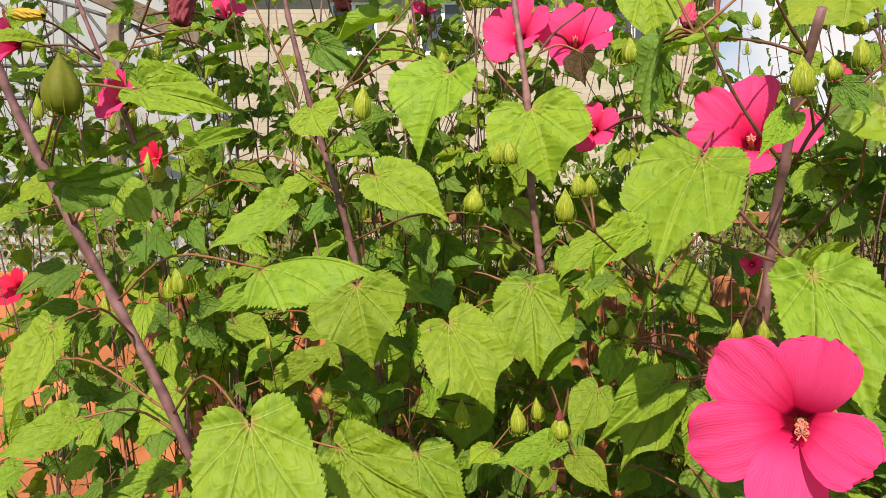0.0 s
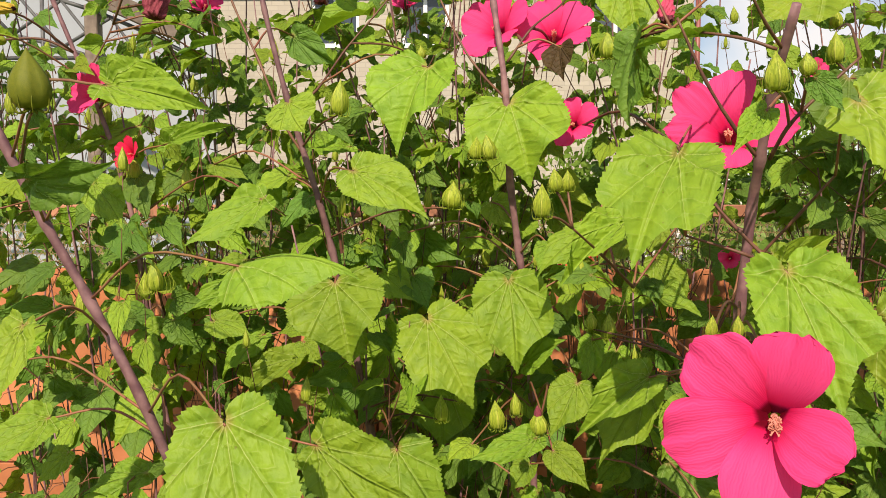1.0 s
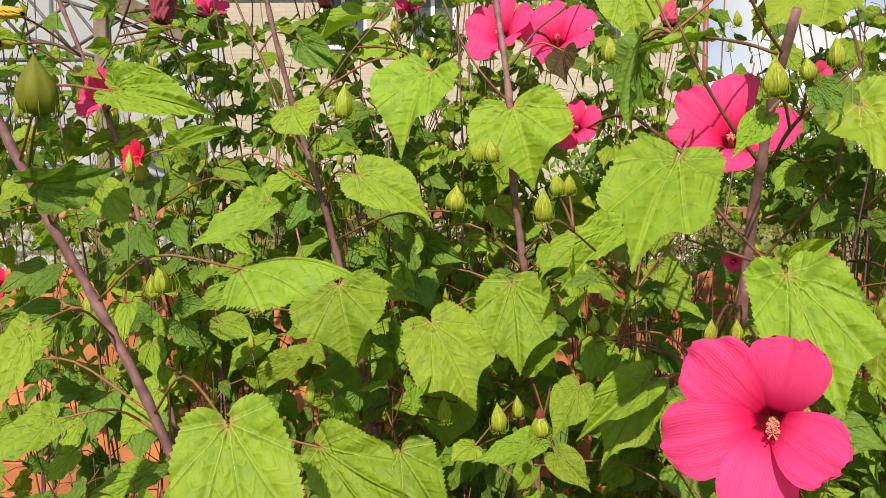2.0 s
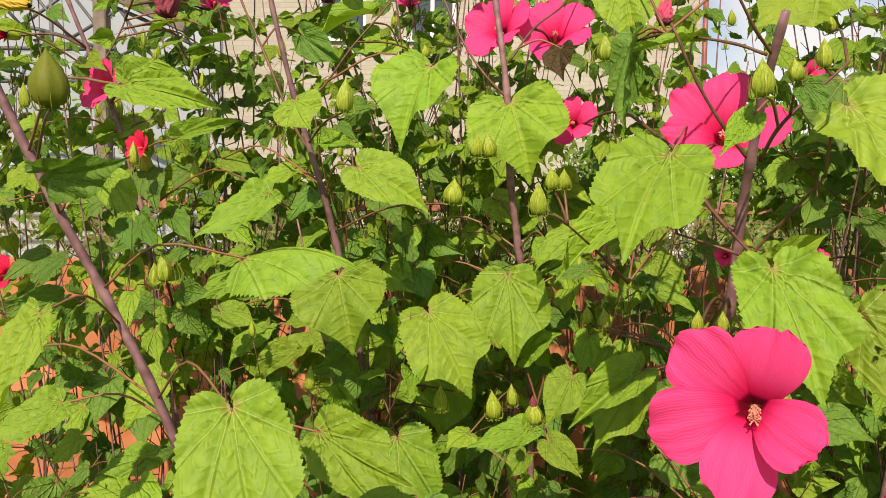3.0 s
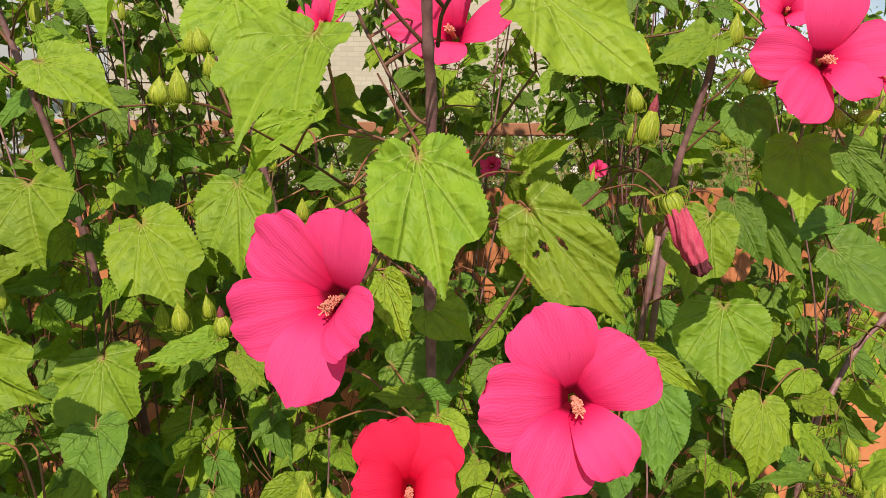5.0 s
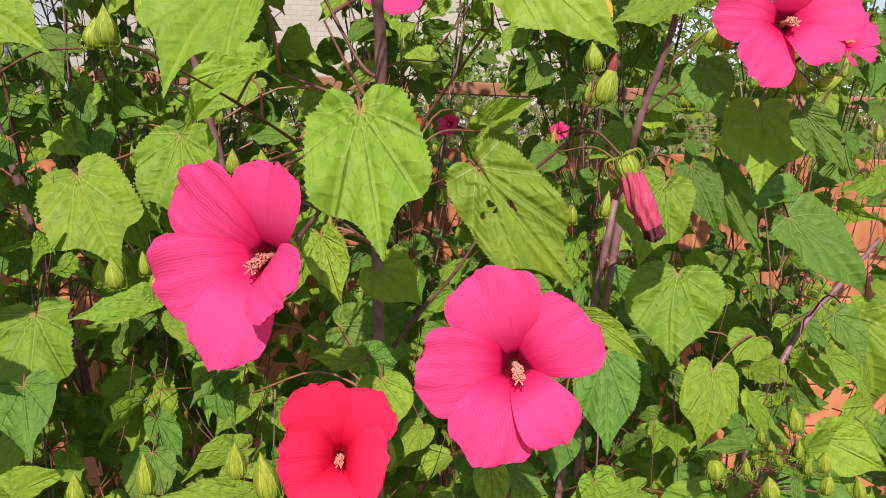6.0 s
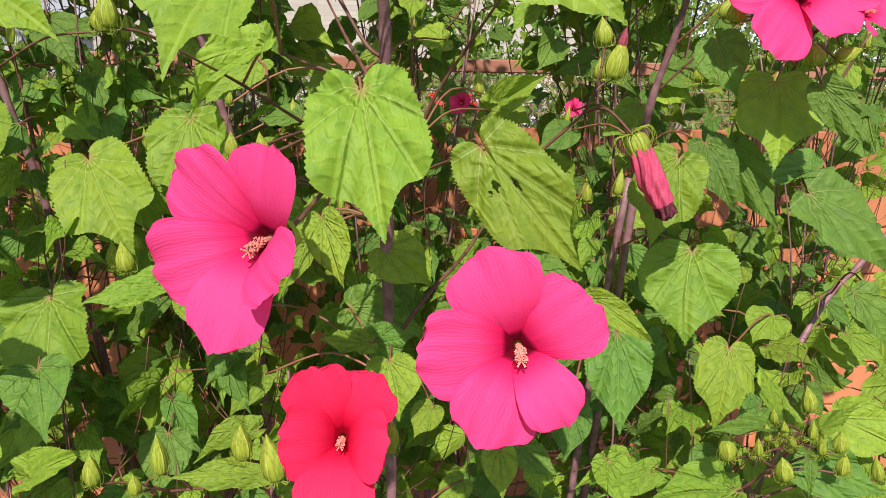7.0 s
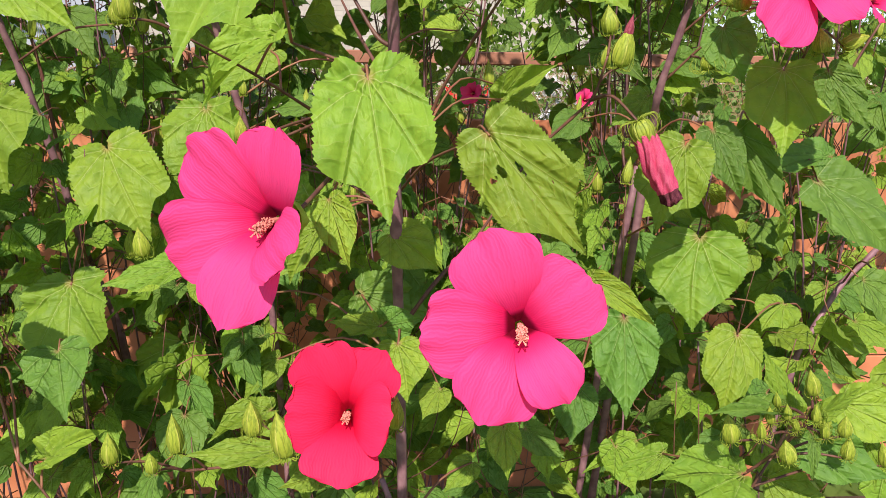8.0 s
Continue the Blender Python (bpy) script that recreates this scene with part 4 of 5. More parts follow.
flower(l2, (-0.614, 1.305, 1.695), (-0.4, -0.8, 0.3), 0.047, 0, 1.1, "pink")
flower(l2, (-0.809, 1.300, 1.791), (-0.8, -0.5, 0.2), 0.053, 0, 1.1, "pink")
flower(l2, (-0.476, 1.500, 1.891), (0.3, -0.6, 0.6), 0.036, 0, 1.1, "pink")
flower(mid, (-0.091, 1.600, 1.918), (0, -0.6, 0.7), 0.033, 0, 1.1, "pink")
flower(left, (-0.800, 1.300, 1.359), (-0.2, -0.8, 0.3), 0.035, 0, 1.1, "red")
flower(right, (0.510, 1.380, 1.402), (-0.5, -0.8, 0.1), 0.022, 0, 1.1, "pink")
flower(l2, (-0.550, 1.300, 1.588), (-0.4, -0.8, 0.2), 0.029, 0, 1.1, "red")
flower(far, (0.894, 1.100, 1.641), (-0.3, -0.8, 0.3), 0.044, 0, 1.1, "pink")
flower(far, (0.989, 1.000, 1.540), (0.3, -0.8, 0.3), 0.042, 0, 1.1, "pink")
flower(rr, (0.742, 1.500, 1.390), (-0.1, -0.8, 0.3), 0.020, 0, 1.1, "pink")
flower(right, (0.667, 1.400, 1.740), (0.2, -0.8, 0.1), 0.025, 0, 1.1, "pink")
wilted(rr, (0.668, 0.920, 1.372), (0.708, 0.910, 1.288), 0.034, "pink")
wilted(l2, (-0.448, 1.200, 1.869), (-0.456, 1.190, 1.787), 0.047, "dark")
wilted(mid, (-0.252, 1.500, 1.931), (-0.250, 1.490, 1.887), 0.034, "dark")
wilted(right, (0.335, 1.200, 1.820), (0.335, 1.190, 1.779), 0.025, "pink")
wilted(l2, (-0.727, 1.200, 1.809), (-0.676, 1.190, 1.803), 0.022, "yellow")
wilted(far, (0.716, 1.200, 1.599), (0.721, 1.190, 1.570), 0.016, "yellow")

# buds
bud(left, (-0.389, 0.720, 1.591), (-0.391, 0.715, 1.649), 0.047, "olive")
bud(mid, (-0.161, 1.130, 1.633), (-0.157, 1.125, 1.685), 0.034, "bud")
bud(ctr, (0.064, 1.150, 1.569), (0.057, 1.145, 1.606), 0.029, "bud")
bud(ctr, (0.043, 1.170, 1.570), (0.044, 1.165, 1.604), 0.026, "bud")
bud(right, (0.107, 0.846, 1.487), (0.106, 0.841, 1.525), 0.025, "bud")
bud(right, (0.130, 0.900, 1.517), (0.126, 0.895, 1.544), 0.022, "bud")
bud(right, (0.146, 0.920, 1.518), (0.145, 0.915, 1.543), 0.019, "bud")
bud(right, (0.305, 0.710, 1.606), (0.301, 0.705, 1.642), 0.027, "bud")
bud(right, (0.376, 0.800, 1.635), (0.370, 0.795, 1.658), 0.022, "bud")
bud(right, (0.428, 0.850, 1.657), (0.424, 0.845, 1.690), 0.022, "bud")
bud(right, (0.552, 1.100, 1.749), (0.545, 1.095, 1.779), 0.021, "bud")
bud(right, (0.480, 1.300, 1.804), (0.476, 1.295, 1.831), 0.017, "bud")
bud(l2, (-0.557, 1.350, 1.544), (-0.557, 1.345, 1.585), 0.032, "bud")
bud(l2, (-0.464, 1.350, 1.524), (-0.466, 1.345, 1.568), 0.028, "bud")
bud(l2, (-0.466, 1.200, 1.362), (-0.469, 1.195, 1.413), 0.045, "spiky")
bud(ctr, (0.066, 0.970, 1.211), (0.062, 0.965, 1.250), 0.026, "bud")
bud(ctr, (0.093, 1.000, 1.220), (0.090, 0.995, 1.252), 0.019, "bud")
bud(ctr, (0.119, 0.960, 1.207), (0.116, 0.955, 1.240), 0.029, "open")
bud(right, (0.210, 1.100, 1.319), (0.208, 1.095, 1.346), 0.021, "bud")
bud(right, (0.235, 1.100, 1.307), (0.234, 1.095, 1.344), 0.025, "bud")
bud(right, (0.246, 0.700, 1.379), (0.246, 0.695, 1.401), 0.014, "bud")
bud(right, (0.271, 0.700, 1.379), (0.269, 0.695, 1.401), 0.014, "bud")
bud(right, (0.209, 1.000, 1.690), (0.206, 0.995, 1.725), 0.041, "spiky")
bud(l2, (-0.631, 1.400, 1.646), (-0.632, 1.395, 1.703), 0.042, "spiky")
bud(mid, (-0.048, 1.400, 1.764), (-0.051, 1.395, 1.788), 0.021, "bud")
bud(low, (0.109, 0.900, 0.980), (0.108, 0.895, 1.036), 0.026, "bud")
bud(low, (0.030, 0.900, 0.968), (0.031, 0.895, 1.012), 0.025, "bud")
bud(low, (0.078, 0.900, 0.954), (0.078, 0.895, 0.984), 0.020, "bud")
bud(low, (0.243, 0.700, 1.104), (0.243, 0.695, 1.142), 0.023, "bud")
bud(low, (0.270, 0.720, 1.071), (0.262, 0.715, 1.122), 0.030, "bud")
bud(low, (0.847, 0.800, 1.091), (0.835, 0.795, 1.124), 0.020, "bud")
bud(low, (0.757, 0.800, 1.035), (0.747, 0.795, 1.072), 0.024, "bud")
bud(low, (0.828, 0.800, 1.008), (0.817, 0.795, 1.039), 0.025, "bud")
bud(low, (0.863, 0.800, 1.048), (0.860, 0.795, 1.074), 0.019, "bud")
bud(low, (0.916, 0.840, 1.018), (0.912, 0.835, 1.048), 0.021, "bud")
bud(low, (0.924, 0.840, 0.988), (0.920, 0.835, 1.020), 0.021, "bud")
bud(low, (0.833, 0.800, 1.048), (0.820, 0.795, 1.070), 0.016, "spiky")
bud(low, (1.019, 0.900, 0.942), (1.005, 0.895, 0.981), 0.019, "bud")
bud(mid, (0.006, 1.130, 1.496), (0.009, 1.125, 1.535), 0.038, "bud")
bud(mid, (-0.009, 1.150, 1.168), (-0.010, 1.145, 1.211), 0.026, "bud")
bud(mid, (0.021, 1.150, 1.197), (0.021, 1.145, 1.221), 0.023, "bud")
bud(rr, (0.645, 1.000, 1.488), (0.638, 0.995, 1.522), 0.028, "bud")
bud(rr, (0.658, 1.000, 1.447), (0.668, 0.995, 1.500), 0.034, "open")
bud(rr, (0.640, 1.000, 1.447), (0.639, 0.995, 1.474), 0.023, "spiky")
bud(rr, (0.794, 1.050, 1.446), (0.788, 1.045, 1.474), 0.037, "spiky")
bud(far, (0.921, 1.000, 1.469), (0.910, 0.995, 1.499), 0.030, "bud")
bud(far, (0.946, 1.000, 1.477), (0.979, 0.995, 1.491), 0.025, "bud")
bud(far, (0.808, 1.000, 1.518), (0.809, 0.995, 1.551), 0.028, "bud")
bud(right, (0.287, 0.700, 1.312), (0.290, 0.695, 1.329), 0.016, "bud")
bud(right, (0.376, 0.660, 1.129), (0.378, 0.655, 1.163), 0.018, "bud")
bud(rr, (0.512, 0.680, 1.270), (0.514, 0.675, 1.284), 0.012, "bud")
bud(far, (0.818, 1.100, 1.585), (0.817, 1.095, 1.631), 0.027, "bud")
bud(far, (0.814, 1.050, 1.527), (0.830, 1.045, 1.557), 0.026, "bud")
bud(low, (0.795, 0.790, 1.062), (0.788, 0.785, 1.085), 0.019, "spiky")
bud(low, (0.814, 0.790, 1.066), (0.808, 0.785, 1.088), 0.017, "spiky")
bud(low, (0.803, 0.795, 1.080), (0.797, 0.790, 1.100), 0.015, "spiky")
bud(low, (0.847, 0.790, 1.063), (0.842, 0.785, 1.087), 0.019, "spiky")
bud(low, (0.787, 0.790, 1.044), (0.781, 0.785, 1.068), 0.018, "spiky")
bud(low, (0.861, 0.790, 1.043), (0.853, 0.785, 1.068), 0.019, "spiky")

# leaves
leaf(mid, (-0.032, 1.200, 1.713), (-0.084, 1.160, 1.580), 0.148, 0, "broad")
leaf(ctr, (0.098, 1.220, 1.660), (0.127, 1.180, 1.529), 0.164, 0, "lobed")
leaf(right, (0.247, 0.820, 1.552), (0.182, 0.740, 1.438), 0.116, 0, "shouldered")
leaf(mid, (-0.164, 1.100, 1.385), (-0.139, 1.060, 1.274), 0.146, 0, "broad")
leaf(left, (-0.224, 0.820, 1.434), (-0.088, 0.790, 1.418), 0.092, -30, "domed")
leaf(ctr, (-0.029, 1.140, 1.324), (0.038, 1.090, 1.202), 0.128, 0, "shouldered")
leaf(left, (-0.218, 0.740, 1.282), (-0.172, 0.680, 1.146), 0.128, 0, "shouldered")
leaf(left, (-0.150, 0.880, 1.215), (-0.032, 0.840, 1.166), 0.092, 10, "lobed")
leaf(mid, (-0.073, 1.080, 1.143), (-0.059, 1.030, 1.024), 0.139, 0, "shouldered")
leaf(right, (0.351, 0.780, 1.430), (0.374, 0.710, 1.300), 0.112, 0, "shouldered")
leaf(rr, (0.475, 0.830, 1.375), (0.575, 0.790, 1.255), 0.097, 14, "eaten")
leaf(rr, (0.498, 0.930, 1.622), (0.628, 0.880, 1.496), 0.144, 0, "broad")
leaf(rr, (0.812, 1.070, 1.209), (0.796, 1.030, 1.083), 0.140, 0, "broad")
leaf(far, (1.048, 1.190, 1.274), (1.166, 1.150, 1.157), 0.131, 0, "dark")
leaf(far, (1.152, 1.150, 1.120), (1.191, 1.110, 0.974), 0.122, 0, "broad")
leaf(mid, (0.028, 1.230, 0.998), (0.016, 1.190, 0.878), 0.140, 0, "lobed")
leaf(right, (0.317, 0.720, 1.324), (0.337, 0.700, 1.264), 0.039, 0, "broad")
leaf(rr, (0.751, 1.000, 1.348), (0.710, 0.970, 1.238), 0.091, 0, "lobed")
leaf(rr, (0.821, 1.080, 1.362), (0.856, 1.050, 1.270), 0.065, 0, "dark")
leaf(far, (0.875, 1.120, 1.354), (0.953, 1.100, 1.235), 0.067, 30, "dark")
leaf(far, (0.923, 1.100, 1.445), (0.909, 1.050, 1.330), 0.113, 0, "lobed")
leaf(far, (0.932, 1.000, 1.444), (0.984, 0.980, 1.371), 0.053, 30, "dark")
leaf(far, (0.809, 1.050, 1.499), (0.836, 1.030, 1.427), 0.070, 20, "dark")
leaf(right, (0.238, 1.000, 1.480), (0.141, 0.970, 1.398), 0.060, 0, "broad")
leaf(ctr, (0.311, 1.300, 1.447), (0.254, 1.280, 1.394), 0.065, 0, "broad")
leaf(ctr, (0.155, 1.150, 1.437), (0.134, 1.130, 1.401), 0.045, 0, "broad")
leaf(low, (-0.072, 0.950, 0.947), (0.026, 0.920, 1.000), 0.050, 0, "broad")
leaf(low, (0.247, 0.850, 1.009), (0.139, 0.820, 1.015), 0.044, 10, "broad")
leaf(low, (0.225, 0.900, 1.034), (0.153, 0.870, 1.011), 0.039, 0, "broad")
leaf(mid, (0.141, 1.150, 1.054), (0.143, 1.120, 0.961), 0.051, 0, "broad")
leaf(right, (0.205, 1.100, 1.022), (0.153, 1.080, 0.959), 0.043, 0, "broad")
leaf(rr, (0.688, 1.000, 1.112), (0.687, 0.960, 0.985), 0.091, 0, "dark")
leaf(rr, (0.563, 0.720, 1.248), (0.620, 0.700, 1.208), 0.027, 0, "broad")
leaf(far, (0.888, 1.080, 1.058), (0.857, 1.040, 0.947), 0.088, 0, "lobed")
leaf(low, (0.855, 0.850, 1.042), (0.814, 0.870, 1.120), 0.035, 0, "broad")
leaf(low, (0.812, 0.800, 1.068), (0.710, 0.770, 1.080), 0.027, 10, "dark")
leaf(low, (0.853, 0.800, 1.064), (0.889, 0.780, 1.109), 0.023, 0, "broad")
leaf(low, (0.852, 0.800, 1.041), (0.845, 0.780, 0.995), 0.016, 0, "dark")
leaf(low, (0.802, 0.860, 0.956), (0.673, 0.820, 0.971), 0.078, 10, "broad")
leaf(low, (0.893, 0.900, 0.986), (0.998, 0.860, 0.947), 0.075, 10, "dark")
leaf(low, (0.982, 0.950, 1.007), (1.064, 0.920, 0.971), 0.080, 10, "broad")
leaf(right, (0.357, 0.900, 1.140), (0.297, 0.880, 1.150), 0.047, 20, "broad")
leaf(right, (0.359, 0.920, 1.133), (0.412, 0.900, 1.151), 0.048, 20, "dark")
leaf(right, (0.380, 0.880, 1.125), (0.389, 0.850, 1.064), 0.068, 0, "broad")
leaf(right, (0.432, 0.900, 1.059), (0.409, 0.880, 1.027), 0.039, 0, "broad")
leaf(rr, (0.496, 0.800, 1.056), (0.498, 0.770, 1.009), 0.039, 0, "broad")
leaf(rr, (0.539, 0.900, 1.004), (0.587, 0.880, 0.973), 0.038, 0, "dark")
leaf(rr, (0.607, 0.920, 1.050), (0.596, 0.890, 0.986), 0.058, 0, "dark")
leaf(right, (0.373, 1.000, 1.231), (0.435, 0.980, 1.186), 0.070, 10, "broad")
leaf(right, (0.288, 0.900, 1.261), (0.253, 0.880, 1.200), 0.047, 0, "broad")
leaf(left, (-0.452, 0.800, 1.371), (-0.486, 0.760, 1.262), 0.070, 10, "broad")
leaf(left, (-0.413, 0.750, 1.527), (-0.304, 0.710, 1.545), 0.056, 78, "dark")
leaf(left, (-0.396, 0.850, 1.525), (-0.353, 0.830, 1.471), 0.044, 0, "broad")
leaf(left, (-0.317, 0.720, 1.613), (-0.211, 0.700, 1.584), 0.051, 20, "broad")
leaf(l2, (-0.289, 1.180, 1.507), (-0.398, 1.150, 1.432), 0.079, 0, "broad")
leaf(mid, (-0.133, 1.090, 1.547), (-0.025, 1.060, 1.483), 0.090, 0, "broad")
leaf(ctr, (0.097, 1.200, 1.377), (0.108, 1.160, 1.237), 0.126, 0, "lobed")
leaf(ctr, (0.123, 1.200, 1.244), (0.185, 1.180, 1.291), 0.054, 0, "broad")
leaf(right, (0.268, 1.000, 1.271), (0.165, 0.970, 1.200), 0.064, 0, "broad")
leaf(right, (0.278, 1.050, 1.250), (0.207, 1.010, 1.142), 0.086, 0, "lobed")
leaf(ctr, (0.190, 1.100, 1.238), (0.145, 1.070, 1.168), 0.070, 0, "broad")
leaf(ctr, (0.113, 0.950, 1.203), (0.028, 0.920, 1.182), 0.043, 0, "broad")
leaf(ctr, (0.136, 0.950, 1.187), (0.177, 0.920, 1.148), 0.043, 0, "broad")
leaf(far, (0.674, 1.300, 1.711), (0.653, 1.260, 1.586), 0.137, 0, "dark")
leaf(right, (0.506, 1.050, 1.816), (0.410, 1.020, 1.730), 0.140, 0, "broad")
leaf(right, (0.224, 1.000, 1.803), (0.237, 0.970, 1.692), 0.090, 0, "broad")
leaf(right, (0.241, 0.980, 1.696), (0.236, 0.980, 1.603), 0.073, 50, "dark")
leaf(right, (0.302, 0.900, 1.695), (0.214, 0.880, 1.671), 0.030, 20, "broad")
leaf(right, (0.308, 0.740, 1.591), (0.269, 0.720, 1.550), 0.033, 0, "broad")
leaf(right, (0.383, 0.800, 1.631), (0.404, 0.780, 1.594), 0.030, 40, "dark")
leaf(ctr, (0.075, 1.300, 1.503), (0.122, 1.280, 1.453), 0.063, 0, "broad")
leaf(right, (0.211, 1.100, 1.462), (0.125, 1.080, 1.394), 0.062, 0, "broad")
leaf(mid, (-0.144, 1.400, 1.843), (-0.254, 1.380, 1.798), 0.058, 10, "broad")
leaf(mid, (-0.100, 1.400, 1.785), (-0.198, 1.380, 1.748), 0.058, 20, "broad")
leaf(mid, (-0.282, 1.400, 1.805), (-0.194, 1.380, 1.748), 0.063, 40, "dark")
leaf(l2, (-0.419, 1.400, 1.793), (-0.494, 1.380, 1.762), 0.073, 40, "dark")
leaf(l2, (-0.501, 1.400, 1.827), (-0.571, 1.380, 1.796), 0.047, 10, "broad")
leaf(l2, (-0.480, 1.300, 1.602), (-0.359, 1.280, 1.629), 0.039, 20, "broad")
leaf(mid, (-0.239, 1.150, 1.652), (-0.210, 1.130, 1.603), 0.082, 0, "broad")
leaf(l2, (-0.574, 1.400, 1.642), (-0.687, 1.380, 1.594), 0.068, 0, "broad")
leaf(left, (-0.435, 1.100, 1.230), (-0.486, 1.070, 1.149), 0.074, 0, "broad")
leaf(left, (-0.511, 0.950, 1.226), (-0.588, 0.910, 1.182), 0.071, 0, "broad")
leaf(low, (-0.512, 1.000, 1.165), (-0.543, 0.980, 1.128), 0.046, 0, "broad")
leaf(mid, (-0.241, 1.250, 1.270), (-0.208, 1.230, 1.233), 0.049, 0, "broad")
leaf(mid, (-0.323, 1.300, 1.273), (-0.391, 1.280, 1.195), 0.049, 0, "broad")
leaf(mid, (-0.332, 1.300, 1.339), (-0.439, 1.280, 1.312), 0.035, 0, "broad")
leaf(l2, (-0.492, 1.300, 1.291), (-0.559, 1.280, 1.242), 0.047, 0, "broad")
leaf(ctr, (0.003, 1.270, 1.186), (-0.007, 1.240, 1.088), 0.109, 0, "broad")
leaf(right, (0.355, 1.300, 1.405), (0.407, 1.280, 1.323), 0.063, 0, "broad")
leaf(right, (0.230, 1.200, 1.284), (0.214, 1.180, 1.216), 0.043, 0, "broad")
leaf(far, (0.791, 1.100, 1.597), (0.684, 1.070, 1.546), 0.068, 0, "broad")
leaf(mid, (-0.330, 1.250, 1.376), (-0.439, 1.230, 1.310), 0.047, 0, "broad")
leaf(left, (-0.609, 1.350, 1.167), (-0.697, 1.330, 1.025), 0.091, 30, "dark")
leaf(far, (1.097, 1.250, 1.307), (0.973, 1.230, 1.276), 0.071, 10, "dark")
leaf(far, (0.799, 1.300, 1.402), (0.729, 1.280, 1.347), 0.056, 0, "broad")
leaf(rr, (0.545, 1.250, 1.396), (0.628, 1.230, 1.453), 0.053, 20, "broad")
leaf(rr, (0.552, 1.300, 1.416), (0.615, 1.280, 1.368), 0.065, 0, "broad")
leaf(rr, (0.686, 1.300, 1.363), (0.627, 1.280, 1.323), 0.056, 0, "dark")
leaf(right, (0.486, 1.400, 1.507), (0.417, 1.380, 1.514), 0.070, 0, "broad")
leaf(far, (1.021, 1.200, 1.069), (0.977, 1.180, 1.027), 0.073, 0, "broad")
leaf(far, (0.889, 1.300, 1.037), (0.808, 1.280, 0.940), 0.084, 10, "dark")
leaf(right, (0.328, 1.100, 1.121), (0.440, 1.080, 1.088), 0.086, 20, "dark")
leaf(low, (-0.009, 1.200, 0.861), (0.067, 1.180, 0.889), 0.034, 0, "broad")
leaf(low, (0.299, 0.850, 0.980), (0.241, 0.830, 0.969), 0.035, 0, "broad")
leaf(low, (0.478, 0.950, 0.931), (0.440, 0.930, 0.899), 0.040, 0, "broad")
leaf(low, (0.758, 1.000, 0.911), (0.672, 0.980, 0.881), 0.042, 0, "broad")
leaf(low, (-0.427, 1.050, 1.119), (-0.508, 1.030, 1.092), 0.055, 0, "broad")
leaf(low, (-0.550, 0.900, 1.178), (-0.580, 0.880, 1.149), 0.047, 0, "broad")
leaf(l2, (-0.449, 1.400, 1.770), (-0.488, 1.380, 1.734), 0.046, 0, "broad")
leaf(l2, (-0.507, 1.400, 1.795), (-0.545, 1.380, 1.770), 0.029, 0, "broad")
leaf(l2, (-0.762, 1.200, 1.771), (-0.665, 1.180, 1.760), 0.038, 10, "broad")
leaf(mid, (-0.351, 1.300, 1.403), (-0.419, 1.280, 1.371), 0.039, 0, "broad")
leaf(mid, (-0.142, 1.350, 1.414), (-0.190, 1.330, 1.370), 0.056, 0, "broad")
leaf(ctr, (-0.071, 1.350, 1.450), (-0.099, 1.330, 1.395), 0.061, 0, "broad")
leaf(ctr, (0.032, 1.400, 1.438), (0.078, 1.380, 1.413), 0.042, 0, "broad")
leaf(ctr, (-0.052, 1.400, 1.385), (0.011, 1.380, 1.428), 0.052, 0, "broad")
leaf(l2, (-0.578, 1.450, 1.705), (-0.624, 1.430, 1.692), 0.043, 0, "broad")
leaf(mid, (-0.432, 1.400, 1.573), (-0.363, 1.380, 1.541), 0.047, 0, "broad")
leaf(mid, (-0.325, 1.350, 1.540), (-0.290, 1.330, 1.497), 0.045, 0, "broad")
leaf(l2, (-0.723, 1.300, 1.626), (-0.767, 1.280, 1.603), 0.049, 0, "broad")
leaf(l2, (-0.731, 1.200, 1.489), (-0.775, 1.180, 1.466), 0.054, 0, "broad")
leaf(left, (-0.662, 1.150, 1.260), (-0.596, 1.130, 1.308), 0.039, 0, "broad")
leaf(ctr, (0.362, 1.350, 1.371), (0.298, 1.330, 1.313), 0.071, 0, "broad")
leaf(right, (0.378, 1.200, 1.607), (0.341, 1.180, 1.627), 0.045, 0, "broad")
leaf(mid, (-0.375, 1.200, 1.313), (-0.307, 1.180, 1.289), 0.052, 0, "broad")
leaf(mid, (-0.245, 1.250, 1.246), (-0.339, 1.230, 1.172), 0.059, 0, "broad")
leaf(low, (-0.322, 1.200, 0.966), (-0.359, 1.180, 0.929), 0.052, 0, "broad")
leaf(low, (-0.259, 1.200, 0.970), (-0.298, 1.180, 0.918), 0.052, 0, "broad")
leaf(ctr, (0.036, 1.100, 1.147), (-0.001, 1.080, 1.125), 0.044, 0, "broad")
leaf(right, (0.127, 1.150, 1.100), (0.095, 1.130, 1.059), 0.042, 0, "broad")
leaf(ctr, (0.175, 1.200, 1.744), (0.178, 1.180, 1.688), 0.056, 20, "bronze")
leaf(right, (0.238, 0.950, 1.712), (0.232, 0.950, 1.592), 0.060, 65, "dark")

# ---- fuller growth behind ----
GROW = random.Random(21)


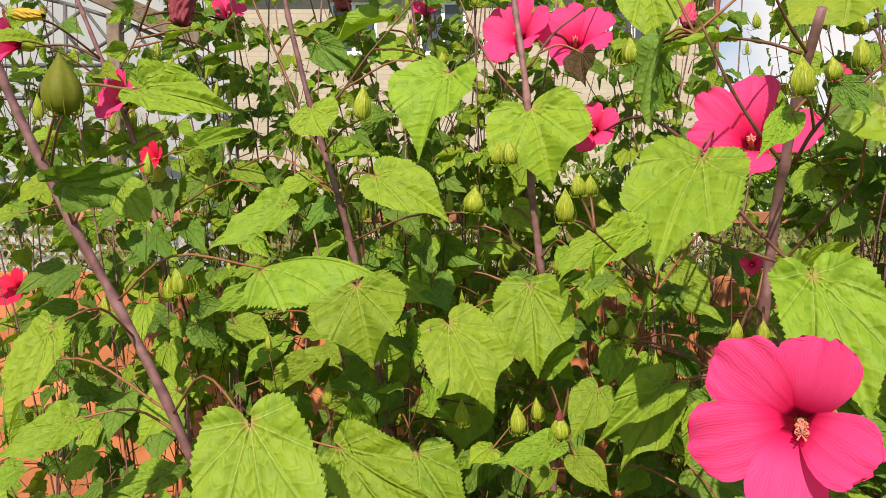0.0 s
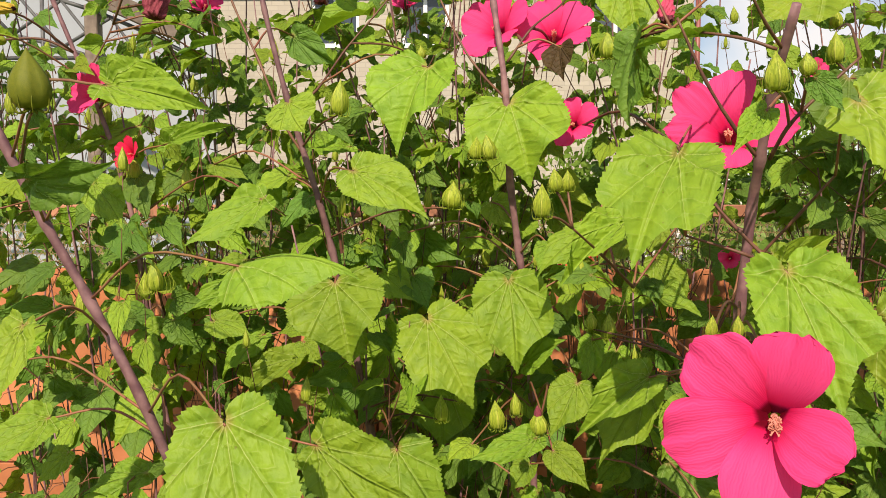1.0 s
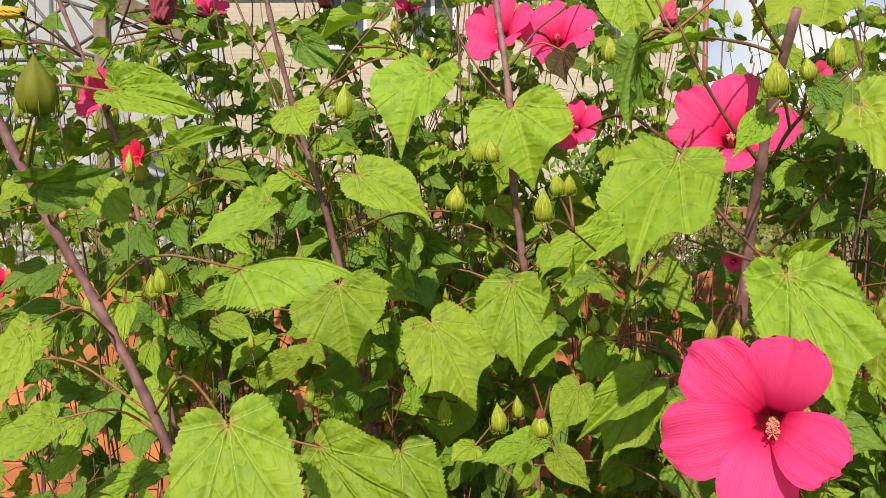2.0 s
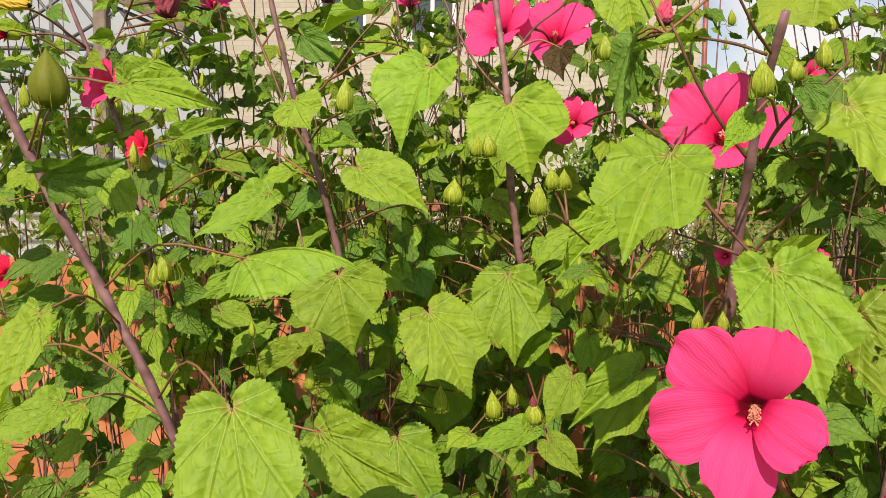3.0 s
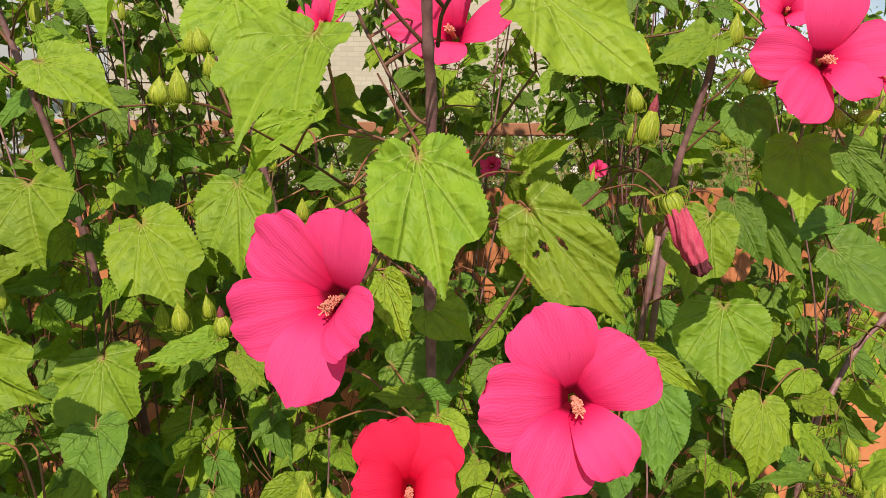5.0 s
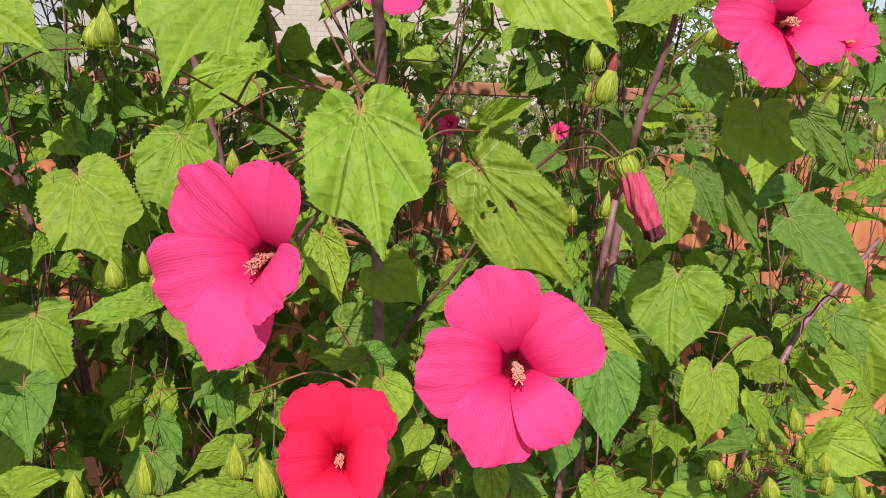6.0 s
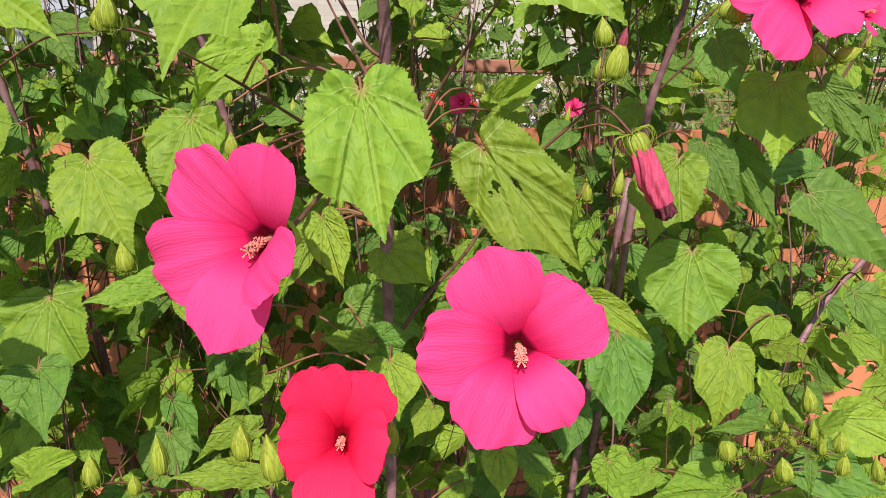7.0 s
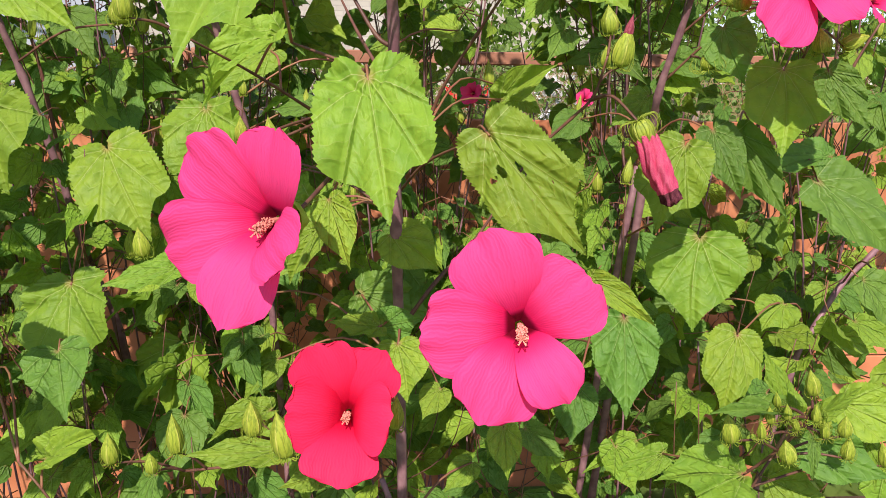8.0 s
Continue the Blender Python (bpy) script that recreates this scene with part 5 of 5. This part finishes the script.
def grown_leaf(owner, root, way, size):
    """A leaf that hangs out from a stem on its own stalk."""
    reach = size * 0.95
    base = root + way * reach * 0.75 + Vector((0, 0, reach * 0.38))
    axis = (way * GROW.uniform(0.4, 1.1) + Vector((GROW.uniform(-0.4, 0.4), -0.30 + GROW.uniform(-0.3, 0.2), -GROW.uniform(0.05, 1.05)))).normalized()
    want = (FACE + Vector((GROW.gauss(0, 0.55), GROW.gauss(0, 0.35), GROW.gauss(0, 0.5)))).normalized()
    face = (want - axis * want.dot(axis)).normalized()
    side = axis.cross(face)
    w = size * GROW.uniform(0.45, 0.88)
    m = Matrix.Identity(4)
    for i in range(3):
        m[i][0], m[i][1], m[i][2], m[i][3] = side[i] * w, axis[i] * size, face[i] * size, base[i]
    under(owner, "leaf", GROW.choice(COARSE), m)


def grown_plant(x, y, height, leaves, first=0.45, size=0.105):
    foot_x, foot_y = 0.46 * round((x + 0.1) / 0.46) + GROW.uniform(-0.05, 0.05), (1.72 if first > 1.3 else y) + GROW.uniform(-0.05, 0.05)
    ob = plant(foot_x, foot_y, "bushy hibiscus with many green leaves on purple stems")
    lean = Vector((GROW.uniform(-0.12, 0.12), GROW.uniform(-0.15, 0.05), 0))
    spread = Vector((x - foot_x, y - foot_y, 0))
    pts = [Vector((foot_x, foot_y, 0)) + spread * (k / 4) ** (2.4 if first > 1.3 else 0.8) + lean * (k / 4) ** 1.5 + Vector((GROW.uniform(-0.03, 0.03), GROW.uniform(-0.02, 0.02), height * k / 4)) for k in range(1, 5)]
    stem(ob, "stem", pts, 0.0021, 0.0012)
    way = [p for p in STEMS[ob.name] if p.z > 0.3]
    arms = [way]
    for k in range(5):
        p = way[int(len(way) * GROW.uniform(0.25, 0.8))]
        a = GROW.uniform(0, 6.3)
        out = Vector((math.cos(a), math.sin(a) * 0.7 - 0.15, 0)) * GROW.uniform(0.12, 0.22)
        tip = p + out + Vector((0, 0, GROW.uniform(0.25, 0.5)))
        if tip.z > height + 0.08:
            tip.z = height + 0.08
        before = len(STEMS[ob.name])
        stem(ob, "branch", [p, p.lerp(tip, 0.5) + out * 0.25, tip], 0.0014, 0.0009)
        arms.append(STEMS[ob.name][before:])
    for k in range(leaves):
        arm = GROW.choice(arms) if k % 2 else way
        p = GROW.choice(arm)
        for _ in range(6):
            if p.z > first:
                break
            p = GROW.choice(arm)
        a = k * 2.4 + GROW.uniform(-0.6, 0.6)
        grown_leaf(ob, p, Vector((math.cos(a), math.sin(a) * 0.8 - 0.25, 0.1)).normalized(), size * GROW.uniform(0.5, 1.25) * (0.7 if p.z > 1.6 else 1.0))
    for arm in arms:
        if GROW.random() < 0.6 and arm[-1].z > 1.2:
            top = arm[-1]
            s = GROW.uniform(0.018, 0.032)
            bud(ob, top, top + Vector((GROW.uniform(-0.2, 0.2) * s, 0, s * 1.5)), s * 0.72, "bud" if GROW.random() < 0.7 else "spiky")
    return ob


for k in range(2, 16):
    x = -1.30 + 0.205 * k + GROW.uniform(-0.07, 0.07)
    grown_plant(x, 1.62 + GROW.uniform(-0.12, 0.12), GROW.uniform(1.6, 1.95) if x < 0.5 else GROW.uniform(1.45, 1.75), (50 if x < -0.45 else 74) if x < 0.3 else 44 if x < 0.72 else 26, 1.0 if x < -0.45 else 0.74, 0.080)
for k in range(2, 13):
    x = -1.75 + 0.31 * k + GROW.uniform(-0.1, 0.1)
    grown_plant(x, 2.02 + GROW.uniform(-0.12, 0.12), GROW.uniform(1.75, 2.2) if x < 0.6 else GROW.uniform(1.35, 1.75), 60 if x < 0.3 else 30 if x < 0.75 else 16, 1.12, 0.082)
for k in range(2, 10):
    grown_plant(-0.85 + 0.22 * k + GROW.uniform(-0.07, 0.07), 1.40 + GROW.uniform(-0.06, 0.06), GROW.uniform(1.25, 1.5), 54, 0.5, 0.070)
for k in range(18):
    x = -1.15 + 0.145 * k + GROW.uniform(-0.06, 0.06)
    grown_plant(x, 1.52 + GROW.uniform(-0.05, 0.22), GROW.uniform(1.85, 2.2), 84 if x < 0.55 else 76, 1.44, 0.070)
for k in range(2, 11):
    grown_plant(-0.75 + 0.19 * k + GROW.uniform(-0.06, 0.06), 1.16 + GROW.uniform(-0.06, 0.06), GROW.uniform(0.85, 1.02), 36, 0.38, 0.078)
for k in range(7):
    grown_plant(-0.50 + 0.15 * k + GROW.uniform(-0.05, 0.05), 1.42 + GROW.uniform(-0.05, 0.05), GROW.uniform(1.8, 2.0), 58, 1.46, 0.058)
for k in range(8):
    grown_plant(0.42 + 0.14 * k + GROW.uniform(-0.05, 0.05), 1.78 + GROW.uniform(-0.1, 0.1), GROW.uniform(0.92, 1.08), 44, 0.45, 0.085)
for k in range(15):
    grown_plant(-0.55 + 0.115 * k + GROW.uniform(-0.05, 0.05), 1.62 + GROW.uniform(-0.08, 0.2), GROW.uniform(1.95, 2.2), 46, 1.68, 0.078)
for k in range(7):
    grown_plant(-0.42 + 0.19 * k + GROW.uniform(-0.05, 0.05), 1.34 + GROW.uniform(-0.05, 0.05), GROW.uniform(1.12, 1.3), 46, 0.72, 0.072)
for k in range(4):
    grown_plant(-0.92 + 0.13 * k + GROW.uniform(-0.04, 0.04), 1.22 + GROW.uniform(-0.06, 0.1), GROW.uniform(0.98, 1.12), 26, 0.75, 0.085)
for k in range(6):
    grown_plant(-0.78 + 0.135 * k + GROW.uniform(-0.05, 0.05), 1.42 + GROW.uniform(-0.06, 0.06), GROW.uniform(1.6, 1.78), 38, 1.2, 0.078)
for k in range(6):
    grown_plant(0.66 + 0.14 * k + GROW.uniform(-0.04, 0.04), 1.46 + GROW.uniform(-0.08, 0.1), GROW.uniform(1.78, 1.98), 34, 1.5, 0.080)
